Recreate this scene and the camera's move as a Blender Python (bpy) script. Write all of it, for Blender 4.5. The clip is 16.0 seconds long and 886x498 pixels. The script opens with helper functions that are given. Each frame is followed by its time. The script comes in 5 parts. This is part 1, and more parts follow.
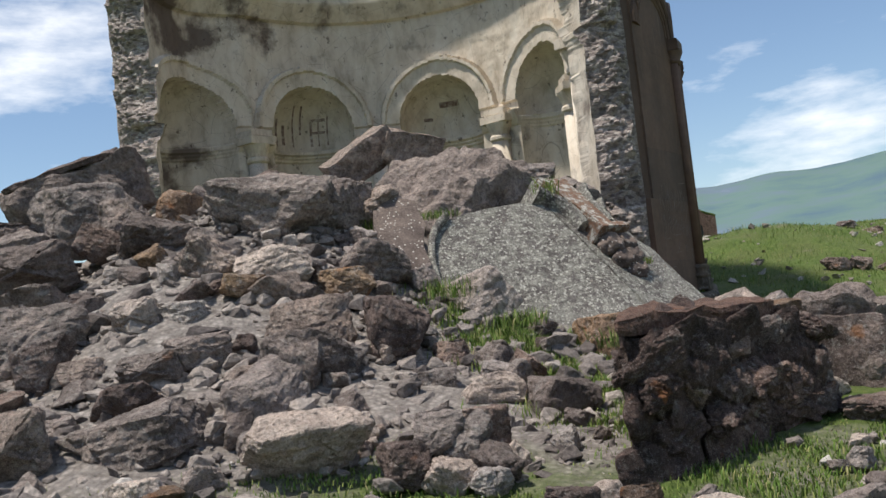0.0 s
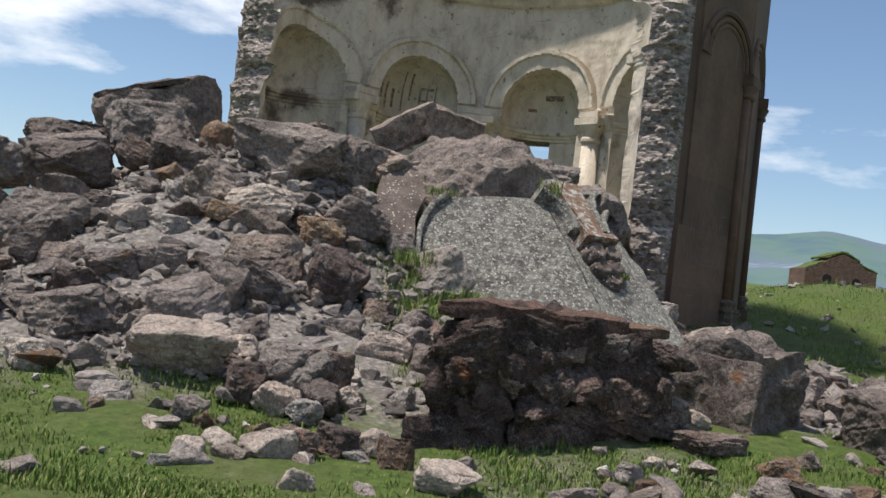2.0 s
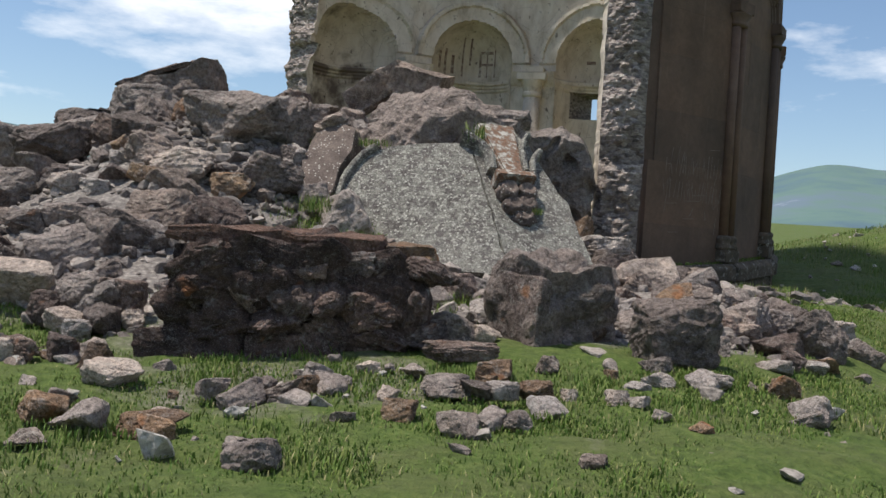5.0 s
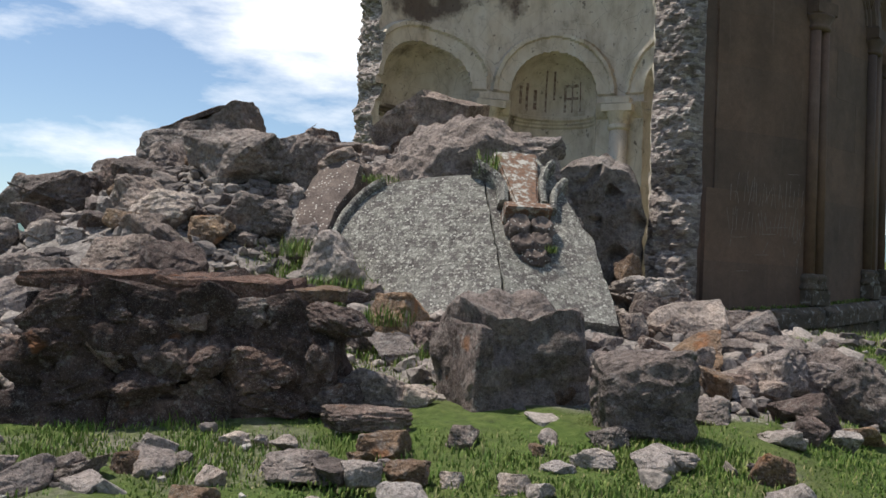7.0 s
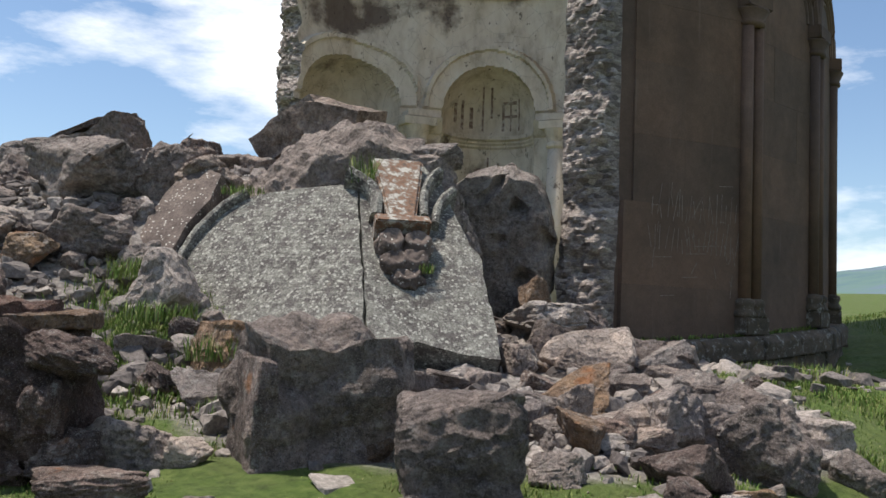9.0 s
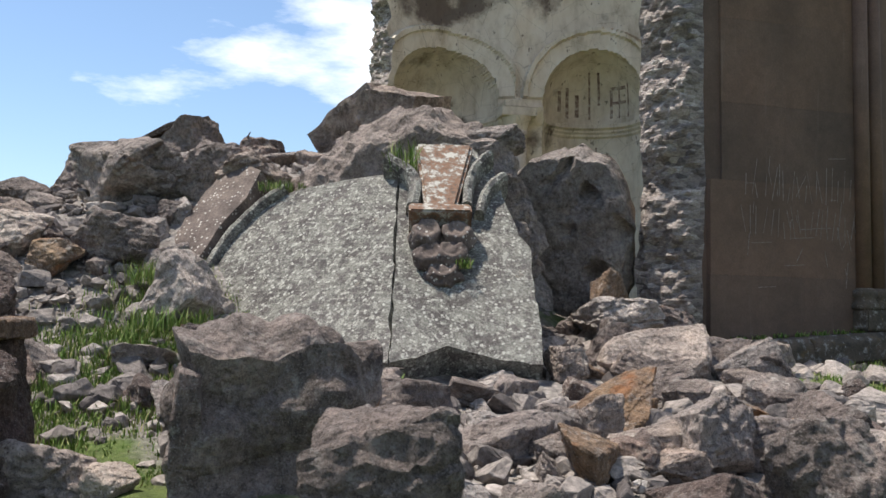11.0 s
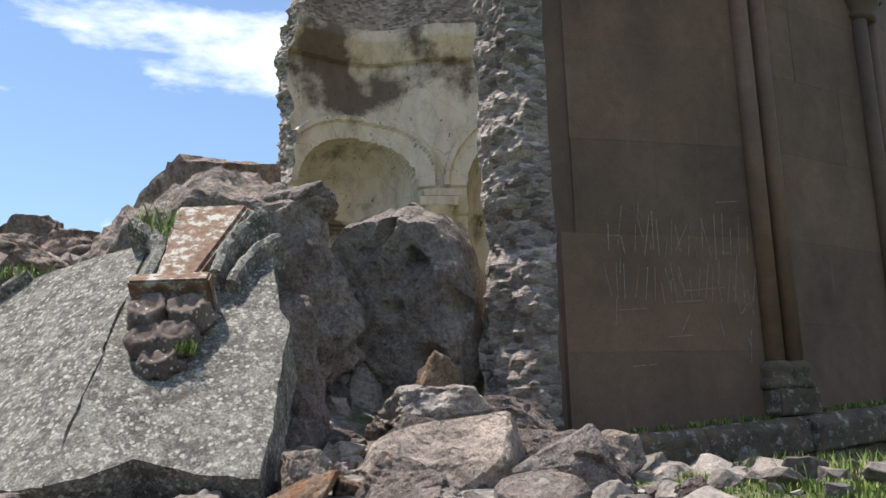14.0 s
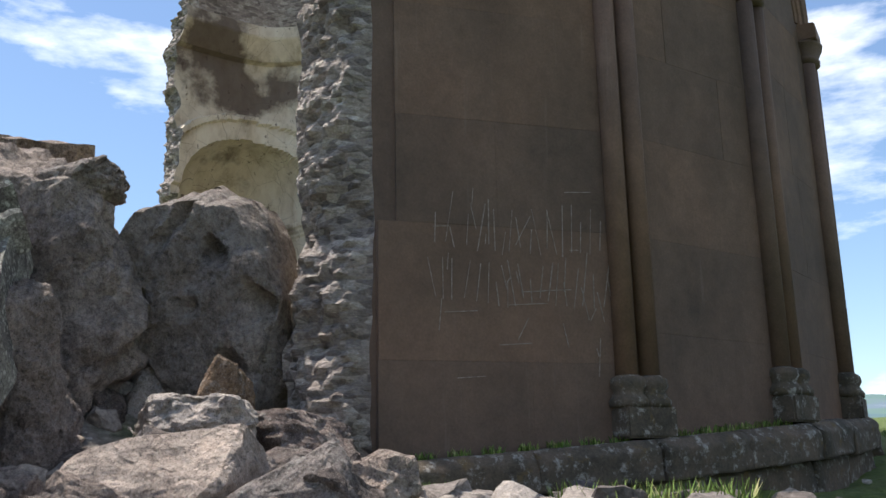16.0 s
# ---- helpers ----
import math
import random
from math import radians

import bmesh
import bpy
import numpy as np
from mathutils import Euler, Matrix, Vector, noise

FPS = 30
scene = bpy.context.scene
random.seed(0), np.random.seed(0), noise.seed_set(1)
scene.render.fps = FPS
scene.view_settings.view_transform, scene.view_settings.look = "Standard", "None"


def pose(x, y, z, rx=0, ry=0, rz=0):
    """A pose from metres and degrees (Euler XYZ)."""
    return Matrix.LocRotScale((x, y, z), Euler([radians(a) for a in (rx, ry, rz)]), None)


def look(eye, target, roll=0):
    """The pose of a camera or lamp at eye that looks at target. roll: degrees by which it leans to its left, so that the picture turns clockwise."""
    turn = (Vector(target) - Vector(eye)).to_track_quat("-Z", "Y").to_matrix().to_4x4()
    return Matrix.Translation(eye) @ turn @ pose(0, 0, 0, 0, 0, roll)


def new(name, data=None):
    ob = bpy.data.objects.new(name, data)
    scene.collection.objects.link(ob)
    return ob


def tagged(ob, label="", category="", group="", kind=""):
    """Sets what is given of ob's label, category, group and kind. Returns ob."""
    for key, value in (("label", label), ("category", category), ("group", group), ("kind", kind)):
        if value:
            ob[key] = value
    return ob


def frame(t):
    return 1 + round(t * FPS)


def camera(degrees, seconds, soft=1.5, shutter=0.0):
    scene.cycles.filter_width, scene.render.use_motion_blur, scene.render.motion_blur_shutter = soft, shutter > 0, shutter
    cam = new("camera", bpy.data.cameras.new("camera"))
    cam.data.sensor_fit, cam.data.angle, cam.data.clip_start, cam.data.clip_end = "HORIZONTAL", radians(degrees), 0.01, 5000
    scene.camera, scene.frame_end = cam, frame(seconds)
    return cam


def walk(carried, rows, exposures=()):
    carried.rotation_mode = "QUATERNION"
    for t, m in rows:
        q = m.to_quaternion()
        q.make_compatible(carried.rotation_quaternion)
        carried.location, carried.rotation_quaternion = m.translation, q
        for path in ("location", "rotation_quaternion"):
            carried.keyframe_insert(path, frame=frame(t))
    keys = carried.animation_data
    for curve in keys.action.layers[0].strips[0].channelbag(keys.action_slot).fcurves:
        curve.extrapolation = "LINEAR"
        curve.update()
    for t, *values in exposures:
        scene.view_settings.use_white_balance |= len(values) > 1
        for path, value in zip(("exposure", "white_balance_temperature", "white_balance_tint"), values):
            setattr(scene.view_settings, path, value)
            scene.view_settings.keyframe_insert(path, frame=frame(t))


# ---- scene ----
cam = camera(49.3, 16.0)
PATH = [
    (0, (0.906, 0.431, 1.59), (0.797, 2.424, 1.716), -6.3),
    (0.5, (1.518, 0.168, 1.548), (1.38, 2.159, 1.671), -5.3),
    (1, (2.133, -0.036, 1.494), (1.748, 1.926, 1.544), 3.5),
    (1.5, (2.876, -0.146, 1.472), (2.491, 1.815, 1.553), 3.5),
    (2, (3.576, -0.184, 1.437), (3.133, 1.764, 1.525), 6.8),
    (2.5, (4.312, -0.23, 1.38), (3.742, 1.687, 1.407), 6.0),
    (3, (5.027, -0.179, 1.344), (4.459, 1.735, 1.452), 6.7),
    (3.1, (5.184, -0.139, 1.341), (4.542, 1.75, 1.48), 8.8),
    (3.2, (5.392, -0.194, 1.308), (4.704, 1.683, 1.373), 8.3),
    (3.5, (5.818, -0.1, 1.355), (5.222, 1.808, 1.417), 7.4),
    (3.7, (6.256, -0.107, 1.279), (5.713, 1.817, 1.329), 7.2),
    (5.8, (8.957, 1.773, 1.374), (7.921, 3.484, 1.386), 2.3),
    (6, (9.08, 2.075, 1.394), (8.063, 3.797, 1.452), 3.3),
    (6.5, (9.121, 2.858, 1.341), (8.131, 4.594, 1.428), 2.4),
    (7, (9.307, 3.476, 1.345), (8.136, 5.095, 1.436), 2.7),
    (7.5, (9.372, 4.128, 1.328), (8.239, 5.773, 1.415), 0.2),
    (8, (9.403, 4.734, 1.368), (8.282, 6.386, 1.481), 0.1),
    (8.5, (9.38, 5.281, 1.348), (8.198, 6.891, 1.45), 0.5),
    (8.7, (9.33, 5.531, 1.323), (8.189, 7.167, 1.476), 2.2),
    (10.8, (9.439, 7.469, 1.332), (8.118, 8.961, 1.508), 0.9),
    (11, (9.469, 7.612, 1.334), (8.083, 9.043, 1.5), 1.1),
    (11.5, (9.411, 8.011, 1.289), (7.974, 9.395, 1.43), 0.3),
    (12, (9.389, 8.525, 1.283), (8.066, 10.012, 1.482), -2.6),
    (12.5, (9.417, 9.109, 1.227), (8.077, 10.577, 1.451), 0.1),
    (13, (9.349, 9.745, 1.222), (8.03, 11.23, 1.456), -0.7),
    (13.5, (9.432, 10.418, 1.156), (8.004, 11.76, 1.556), 2.6),
    (14, (9.427, 10.969, 1.13), (8.029, 12.335, 1.552), -1.9),
    (14.5, (9.34, 11.417, 1.144), (7.996, 12.81, 1.647), -1.8),
    (15, (9.415, 11.849, 1.138), (8.024, 13.175, 1.694), -0.5),
    (15.5, (9.395, 12.29, 1.079), (8.023, 13.669, 1.543), -2.0),
    (16, (9.409, 12.873, 1.076), (8.075, 14.286, 1.551), -1.2),
]
walk(cam, [(t, look(eye, target, roll)) for t, eye, target, roll in PATH], [(0, 0.20), (3.5, 0.16), (8.5, 0.30), (11, 0.62), (16, 0.76)])

# ---- light ----
world = bpy.data.worlds.new("sky")
scene.world = world
world.use_nodes = True
wt = world.node_tree
wt.nodes.clear()


def wnode(kind, **props):
    nd = wt.nodes.new(kind)
    for key, value in props.items():
        nd.inputs[key].default_value = value
    return nd


SUN_DIR = Vector((-0.33, -0.17, 1.0)).normalized()
sky = wt.nodes.new("ShaderNodeTexSky")
sky.sky_type, sky.sun_disc = "NISHITA", False
sky.sun_elevation = math.asin(SUN_DIR.z)
sky.sun_rotation = math.atan2(SUN_DIR.x, SUN_DIR.y)
sky.air_density, sky.dust_density, sky.ozone_density = 1.0, 0.3, 2.5
w_out = wt.nodes.new("ShaderNodeOutputWorld")
w_bg = wt.nodes.new("ShaderNodeBackground")
w_bg.inputs["Strength"].default_value = 0.115
coord = wt.nodes.new("ShaderNodeTexCoord")
mapping = wt.nodes.new("ShaderNodeMapping")
mapping.inputs["Location"].default_value = (3.1, 0.4, 0.2)
mapping.inputs["Scale"].default_value = (1.0, 1.0, 3.2)
cloud = wnode("ShaderNodeTexNoise", Scale=2.2, Detail=9.0, Roughness=0.58)
ramp = wt.nodes.new("ShaderNodeValToRGB")
ramp.color_ramp.elements[0].position, ramp.color_ramp.elements[1].position = 0.52, 0.66
mixer = wt.nodes.new("ShaderNodeMix")
mixer.data_type = "RGBA"
mixer.inputs["B"].default_value = (9.5, 9.6, 9.8, 1)
wt.links.new(coord.outputs["Generated"], mapping.inputs["Vector"])
wt.links.new(mapping.outputs["Vector"], cloud.inputs["Vector"])
wt.links.new(cloud.outputs["Fac"], ramp.inputs["Fac"])
wt.links.new(ramp.outputs["Color"], mixer.inputs["Factor"])
wt.links.new(sky.outputs["Color"], mixer.inputs["A"])
wt.links.new(mixer.outputs["Result"], w_bg.inputs["Color"])
wt.links.new(w_bg.outputs["Background"], w_out.inputs["Surface"])

sun = new("sun", bpy.data.lights.new("sun", "SUN"))
sun.data.energy, sun.data.angle, sun.data.color = 4.6, radians(3.0), (1.0, 0.93, 0.84)
sun.matrix_world = look(SUN_DIR * 50, (0, 0, 0))


# ---- materials ----
def material(name, build, rough=0.9):
    mat = bpy.data.materials.new(name)
    mat.use_nodes = True
    nt = mat.node_tree
    bsdf = nt.nodes["Principled BSDF"]
    bsdf.inputs["Roughness"].default_value = rough
    bsdf.inputs["Specular IOR Level"].default_value = 0.25
    build(nt, bsdf)
    return mat


def tex(nt, kind, vec=None, **props):
    nd = nt.nodes.new("ShaderNodeTex" + kind)
    for key, value in props.items():
        if key == "feature":
            nd.feature = value
        else:
            nd.inputs[key].default_value = value
    if vec is not None:
        nt.links.new(vec, nd.inputs["Vector"])
    return nd


def ramp_of(nt, fac, *stops):
    nd = nt.nodes.new("ShaderNodeValToRGB")
    el = nd.color_ramp.elements
    while len(el) < len(stops):
        el.new(0.5)
    for e, (p, c) in zip(el, stops):
        e.position = p
        e.color = (*c, 1) if len(c) == 3 else c
    nt.links.new(fac, nd.inputs["Fac"])
    return nd.outputs["Color"]


def grey(v):
    return (v, v, v)


def mix(nt, fac, a, b, blend="MIX"):
    nd = nt.nodes.new("ShaderNodeMix")
    nd.data_type, nd.blend_type = "RGBA", blend
    for key, value in (("Factor", fac), ("A", a), ("B", b)):
        if isinstance(value, (int, float)):
            nd.inputs[key].default_value = value
        elif isinstance(value, tuple):
            nd.inputs[key].default_value = (*value, 1)
        else:
            nt.links.new(value, nd.inputs[key])
    return nd.outputs["Result"]


def space(nt, scale=(1, 1, 1), world_space=True):
    if world_space:
        src = nt.nodes.new("ShaderNodeNewGeometry").outputs["Position"]
    else:
        src = nt.nodes.new("ShaderNodeTexCoord").outputs["Object"]
    mp = nt.nodes.new("ShaderNodeMapping")
    mp.inputs["Scale"].default_value = scale
    nt.links.new(src, mp.inputs["Vector"])
    return mp.outputs["Vector"]


def bump(nt, bsdf, *layers):
    """Layers of (height socket, strength, distance), stacked."""
    normal = None
    for height, strength, dist in layers:
        nd = nt.nodes.new("ShaderNodeBump")
        nd.inputs["Strength"].default_value, nd.inputs["Distance"].default_value = strength, dist
        nt.links.new(height, nd.inputs["Height"])
        if normal is not None:
            nt.links.new(normal, nd.inputs["Normal"])
        normal = nd.outputs["Normal"]
    nt.links.new(normal, bsdf.inputs["Normal"])


def rock_material(name, dark, light, warm, lichen=0.5, orange=0.25):
    def build(nt, bsdf):
        v = space(nt)
        rnd = nt.nodes.new("ShaderNodeObjectInfo").outputs["Random"]
        big = tex(nt, "Noise", v, Scale=2.3, Detail=8, Roughness=0.65)
        fine = tex(nt, "Noise", v, Scale=19, Detail=10, Roughness=0.7)
        pits = tex(nt, "Voronoi", v, Scale=26)
        col = ramp_of(nt, big.outputs["Fac"], (0.33, dark), (0.52, light), (0.7, warm))
        col = mix(nt, 0.75, col, ramp_of(nt, fine.outputs["Fac"], (0.34, grey(0.36)), (0.50, grey(1.0)), (0.70, grey(1.6))), "MULTIPLY")
        pale = tex(nt, "Noise", v, Scale=8.5, Detail=12, Roughness=0.8)
        speck = tex(nt, "Noise", v, Scale=85, Detail=3, Roughness=0.6)
        col = mix(nt, ramp_of(nt, speck.outputs["Fac"], (0.36, grey(0.55)), (0.44, grey(0))), col, (0.035, 0.030, 0.028))
        col = mix(nt, ramp_of(nt, speck.outputs["Fac"], (0.58, grey(0)), (0.66, grey(0.5))), col, (0.45, 0.42, 0.385))
        col = mix(nt, ramp_of(nt, pale.outputs["Fac"], (0.60 - 0.1 * lichen, grey(0)), (0.74 - 0.1 * lichen, grey(0.85))), col, (0.42, 0.40, 0.37))
        rust = tex(nt, "Noise", space(nt, (1.2, 1.2, 1.2)), Scale=2.7, Detail=7)
        col = mix(nt, ramp_of(nt, rust.outputs["Fac"], (0.74 - 0.2 * orange, grey(0)), (0.82 - 0.2 * orange, grey(0.7))), col, (0.30, 0.13, 0.05))
        tone = ramp_of(nt, rnd, (0.0, (0.66, 0.62, 0.61)), (0.35, (0.95, 0.90, 0.87)), (0.6, (1.0, 1.0, 1.0)), (0.8, (1.12, 1.02, 0.94)), (1.0, (1.40, 1.33, 1.25)))
        col = mix(nt, 1.0, col, tone, "MULTIPLY")
        nt.links.new(col, bsdf.inputs["Base Color"])
        crag = tex(nt, "Voronoi", v, Scale=7.5)
        bump(nt, bsdf, (big.outputs["Fac"], 0.9, 0.16), (crag.outputs["Distance"], 0.7, 0.07), (fine.outputs["Fac"], 1.0, 0.05), (pits.outputs["Distance"], 0.5, 0.02))
    return material(name, build)


M_ROCK = rock_material("grey tuff rubble", (0.095, 0.079, 0.072), (0.240, 0.205, 0.186), (0.36, 0.30, 0.265), 0.8, 0.2)
M_DARKROCK = rock_material("dark basalt core", (0.072, 0.054, 0.048), (0.175, 0.135, 0.120), (0.29, 0.225, 0.195), 0.75, 0.35)
# darker, browner mix than M_DARKROCK, for the long block
M_LONG = rock_material("very dark brown mortared core", (0.048, 0.034, 0.030), (0.125, 0.088, 0.076), (0.23, 0.165, 0.14), 0.6, 0.35)
M_PALE = rock_material("pale limestone rubble", (0.26, 0.222, 0.202), (0.41, 0.365, 0.335), (0.50, 0.43, 0.38), 0.8, 0.15)
M_ORANGE = rock_material("orange lichened stone", (0.13, 0.095, 0.075), (0.25, 0.17, 0.11), (0.32, 0.22, 0.13), 0.7, 0.75)


M_BROWN = rock_material("reddish brown ashlar", (0.10, 0.062, 0.050), (0.17, 0.105, 0.080), (0.22, 0.14, 0.105), 0.1, 0.2)


def bits_material(name, a, b, c):
    def build(nt, bsdf):
        isl = nt.nodes.new("ShaderNodeNewGeometry").outputs["Random Per Island"]
        fine = tex(nt, "Noise", space(nt), Scale=22, Detail=9, Roughness=0.7)
        col = ramp_of(nt, isl, (0.0, a), (0.5, b), (1.0, c))
        col = mix(nt, 0.8, col, ramp_of(nt, fine.outputs["Fac"], (0.32, grey(0.35)), (0.55, grey(1.0)), (0.75, grey(1.6))), "MULTIPLY")
        nt.links.new(col, bsdf.inputs["Base Color"])
        bump(nt, bsdf, (fine.outputs["Fac"], 0.8, 0.03))
    return material(name, build)


M_ROCKBITS = bits_material("mixed rubble stone", (0.10, 0.085, 0.08), (0.23, 0.20, 0.18), (0.40, 0.35, 0.31))
M_PALEBITS = bits_material("pale stone and mortar", (0.20, 0.165, 0.14), (0.34, 0.30, 0.265), (0.50, 0.47, 0.43))


# Near-black colour that stands for the shade inside the chapel's openings.
def build_shadow(nt, bsdf):
    n = tex(nt, "Noise", space(nt), Scale=3)
    nt.links.new(ramp_of(nt, n.outputs["Fac"], (0.3, grey(0.015)), (0.7, grey(0.035))), bsdf.inputs["Base Color"])


M_SHADOW = material("near-black painted shade of the openings", build_shadow)


def build_core(nt, bsdf):
    v = space(nt, (1, 1, 2.3))
    stones = tex(nt, "Voronoi", v, Scale=8.5, Randomness=1.0)
    edge = tex(nt, "Voronoi", v, Scale=8.5, feature="DISTANCE_TO_EDGE")
    fine = tex(nt, "Noise", v, Scale=24, Detail=9, Roughness=0.7)
    big = tex(nt, "Noise", v, Scale=1.1, Detail=6)
    hue = nt.nodes.new("ShaderNodeSeparateColor")
    nt.links.new(stones.outputs["Color"], hue.inputs["Color"])
    col = ramp_of(nt, hue.outputs["Red"], (0.0, (0.17, 0.140, 0.128)), (0.4, (0.33, 0.280, 0.253)), (0.75, (0.43, 0.37, 0.33)), (1.0, (0.52, 0.465, 0.42)))
    col = mix(nt, 0.8, col, ramp_of(nt, fine.outputs["Fac"], (0.3, grey(0.35)), (0.6, grey(1.1)), (0.8, grey(1.5))), "MULTIPLY")
    col = mix(nt, ramp_of(nt, edge.outputs["Distance"], (0.0, grey(0.75)), (0.06, grey(0))), col, (0.30, 0.255, 0.215))
    col = mix(nt, 0.6, col, ramp_of(nt, big.outputs["Fac"], (0.35, grey(0.6)), (0.65, grey(1.3))), "MULTIPLY")
    nt.links.new(col, bsdf.inputs["Base Color"])
    bump(nt, bsdf, (edge.outputs["Distance"], 0.6, 0.06), (fine.outputs["Fac"], 0.9, 0.04))


M_CORE = material("rubble wall core", build_core)


def build_plaster(nt, bsdf):
    v = space(nt)
    big = tex(nt, "Noise", v, Scale=0.75, Detail=7, Roughness=0.62)
    mid = tex(nt, "Noise", space(nt, (1, 1, 0.45)), Scale=2.6, Detail=9, Roughness=0.66)
    fine = tex(nt, "Noise", v, Scale=30, Detail=6)
    cracks = tex(nt, "Voronoi", v, Scale=1.6, feature="DISTANCE_TO_EDGE")
    chips = tex(nt, "Noise", space(nt, (1.6, 1.6, 1.1)), Scale=3.4, Detail=8, Roughness=0.7)
    col = ramp_of(nt, mid.outputs["Fac"], (0.3, (0.40, 0.335, 0.26)), (0.5, (0.60, 0.525, 0.43)), (0.68, (0.68, 0.62, 0.53)))
    col = mix(nt, ramp_of(nt, chips.outputs["Fac"], (0.61, grey(0)), (0.65, grey(0.9))), col, (0.15, 0.12, 0.10))
    # soot and damp: above the arches and under the ledge, thickest at the torn end of the wall
    sep = nt.nodes.new("ShaderNodeSeparateXYZ")
    nt.links.new(nt.nodes.new("ShaderNodeNewGeometry").outputs["Position"], sep.inputs["Vector"])

    def along(axis, *pairs):
        nd = nt.nodes.new("ShaderNodeMapRange")
        for key, value in zip(("From Min", "From Max", "To Min", "To Max"), pairs):
            nd.inputs[key].default_value = value
        nt.links.new(sep.outputs[axis], nd.inputs["Value"])
        return nd.outputs["Result"]

    total = big.outputs["Fac"]
    for extra in (along("X", -4.0, -6.4, 0.0, 0.17), along("Z", 8.0, 8.9, -0.16, 0.0), along("Z", 6.6, 6.3, 0.0, 0.14), along("X", 0.0, 2.0, 0.0, 0.04)):
        add = nt.nodes.new("ShaderNodeMath")
        nt.links.new(total, add.inputs[0])
        nt.links.new(extra, add.inputs[1])
        total = add.outputs["Value"]
    col = mix(nt, ramp_of(nt, total, (0.58, grey(0)), (0.70, grey(0.85))), col, (0.075, 0.050, 0.043))
    col = mix(nt, ramp_of(nt, cracks.outputs["Distance"], (0.0, grey(0.5)), (0.008, grey(0))), col, (0.10, 0.085, 0.07))
    nt.links.new(col, bsdf.inputs["Base Color"])
    bump(nt, bsdf, (chips.outputs["Fac"], 0.35, 0.03), (fine.outputs["Fac"], 0.3, 0.01))


M_PLASTER = material("cracked cream plaster", build_plaster, 0.85)


def build_ashlar(nt, bsdf):
    v = space(nt)
    rnd = nt.nodes.new("ShaderNodeObjectInfo").outputs["Random"]
    big = tex(nt, "Noise", v, Scale=0.8, Detail=6, Roughness=0.6)
    streak = tex(nt, "Noise", space(nt, (1.6, 1.6, 0.8)), Scale=1.5, Detail=7)
    fine = tex(nt, "Noise", v, Scale=45, Detail=7, Roughness=0.7)
    col = ramp_of(nt, big.outputs["Fac"], (0.3, (0.090, 0.061, 0.045)), (0.5, (0.124, 0.081, 0.058)), (0.72, (0.160, 0.099, 0.069)))
    col = mix(nt, 0.5, col, ramp_of(nt, streak.outputs["Fac"], (0.35, grey(0.8)), (0.65, grey(1.15))), "MULTIPLY")
    col = mix(nt, 0.4, col, ramp_of(nt, fine.outputs["Fac"], (0.3, grey(0.6)), (0.7, grey(1.3))), "MULTIPLY")
    mottle = tex(nt, "Noise", v, Scale=6.5, Detail=8, Roughness=0.68)
    col = mix(nt, 0.35, col, ramp_of(nt, mottle.outputs["Fac"], (0.35, grey(0.7)), (0.65, grey(1.3))), "MULTIPLY")
    drip = tex(nt, "Noise", space(nt, (5.5, 5.5, 0.35)), Scale=1.6, Detail=6, Roughness=0.6)
    col = mix(nt, ramp_of(nt, drip.outputs["Fac"], (0.62, grey(0)), (0.74, grey(0.35))), col, (0.20, 0.155, 0.125))
    col = mix(nt, 1.0, col, ramp_of(nt, rnd, (0.0, (0.86, 0.89, 0.92)), (0.5, (1.0, 1.0, 1.0)), (1.0, (1.14, 1.08, 1.02))), "MULTIPLY")
    nt.links.new(col, bsdf.inputs["Base Color"])
    bump(nt, bsdf, (fine.outputs["Fac"], 0.25, 0.008), (big.outputs["Fac"], 0.2, 0.03))


M_ASHLAR = material("smooth brown tuff ashlar", build_ashlar, 0.8)


def build_lichen(nt, bsdf):
    v = space(nt)
    fine = tex(nt, "Noise", v, Scale=48, Detail=8, Roughness=0.75)
    big = tex(nt, "Noise", v, Scale=1.3, Detail=6)
    wob = tex(nt, "Noise", v, Scale=15, Detail=8, Roughness=0.72)
    crust = tex(nt, "Noise", v, Scale=6, Detail=9, Roughness=0.7)
    spots = tex(nt, "Voronoi", v, Scale=15.0)
    col = ramp_of(nt, big.outputs["Fac"], (0.35, (0.095, 0.084, 0.078)), (0.65, (0.17, 0.155, 0.142)))
    col = mix(nt, ramp_of(nt, crust.outputs["Fac"], (0.44, grey(0)), (0.58, grey(0.7))), col, (0.31, 0.305, 0.262))
    col = mix(nt, ramp_of(nt, wob.outputs["Fac"], (0.53, grey(0)), (0.61, grey(0.85))), col, (0.47, 0.46, 0.40))
    col = mix(nt, ramp_of(nt, spots.outputs["Distance"], (0.20, grey(0.9)), (0.30, grey(0))), col, (0.50, 0.49, 0.43))
    rust = tex(nt, "Noise", space(nt, (1.3, 1.3, 1.3)), Scale=2.4, Detail=6)
    col = mix(nt, ramp_of(nt, rust.outputs["Fac"], (0.68, grey(0)), (0.78, grey(0.45))), col, (0.30, 0.15, 0.06))
    col = mix(nt, 0.85, col, ramp_of(nt, fine.outputs["Fac"], (0.34, grey(0.22)), (0.6, grey(1.02))), "MULTIPLY")
    nt.links.new(col, bsdf.inputs["Base Color"])
    bump(nt, bsdf, (wob.outputs["Fac"], 0.6, 0.03), (fine.outputs["Fac"], 0.7, 0.015))


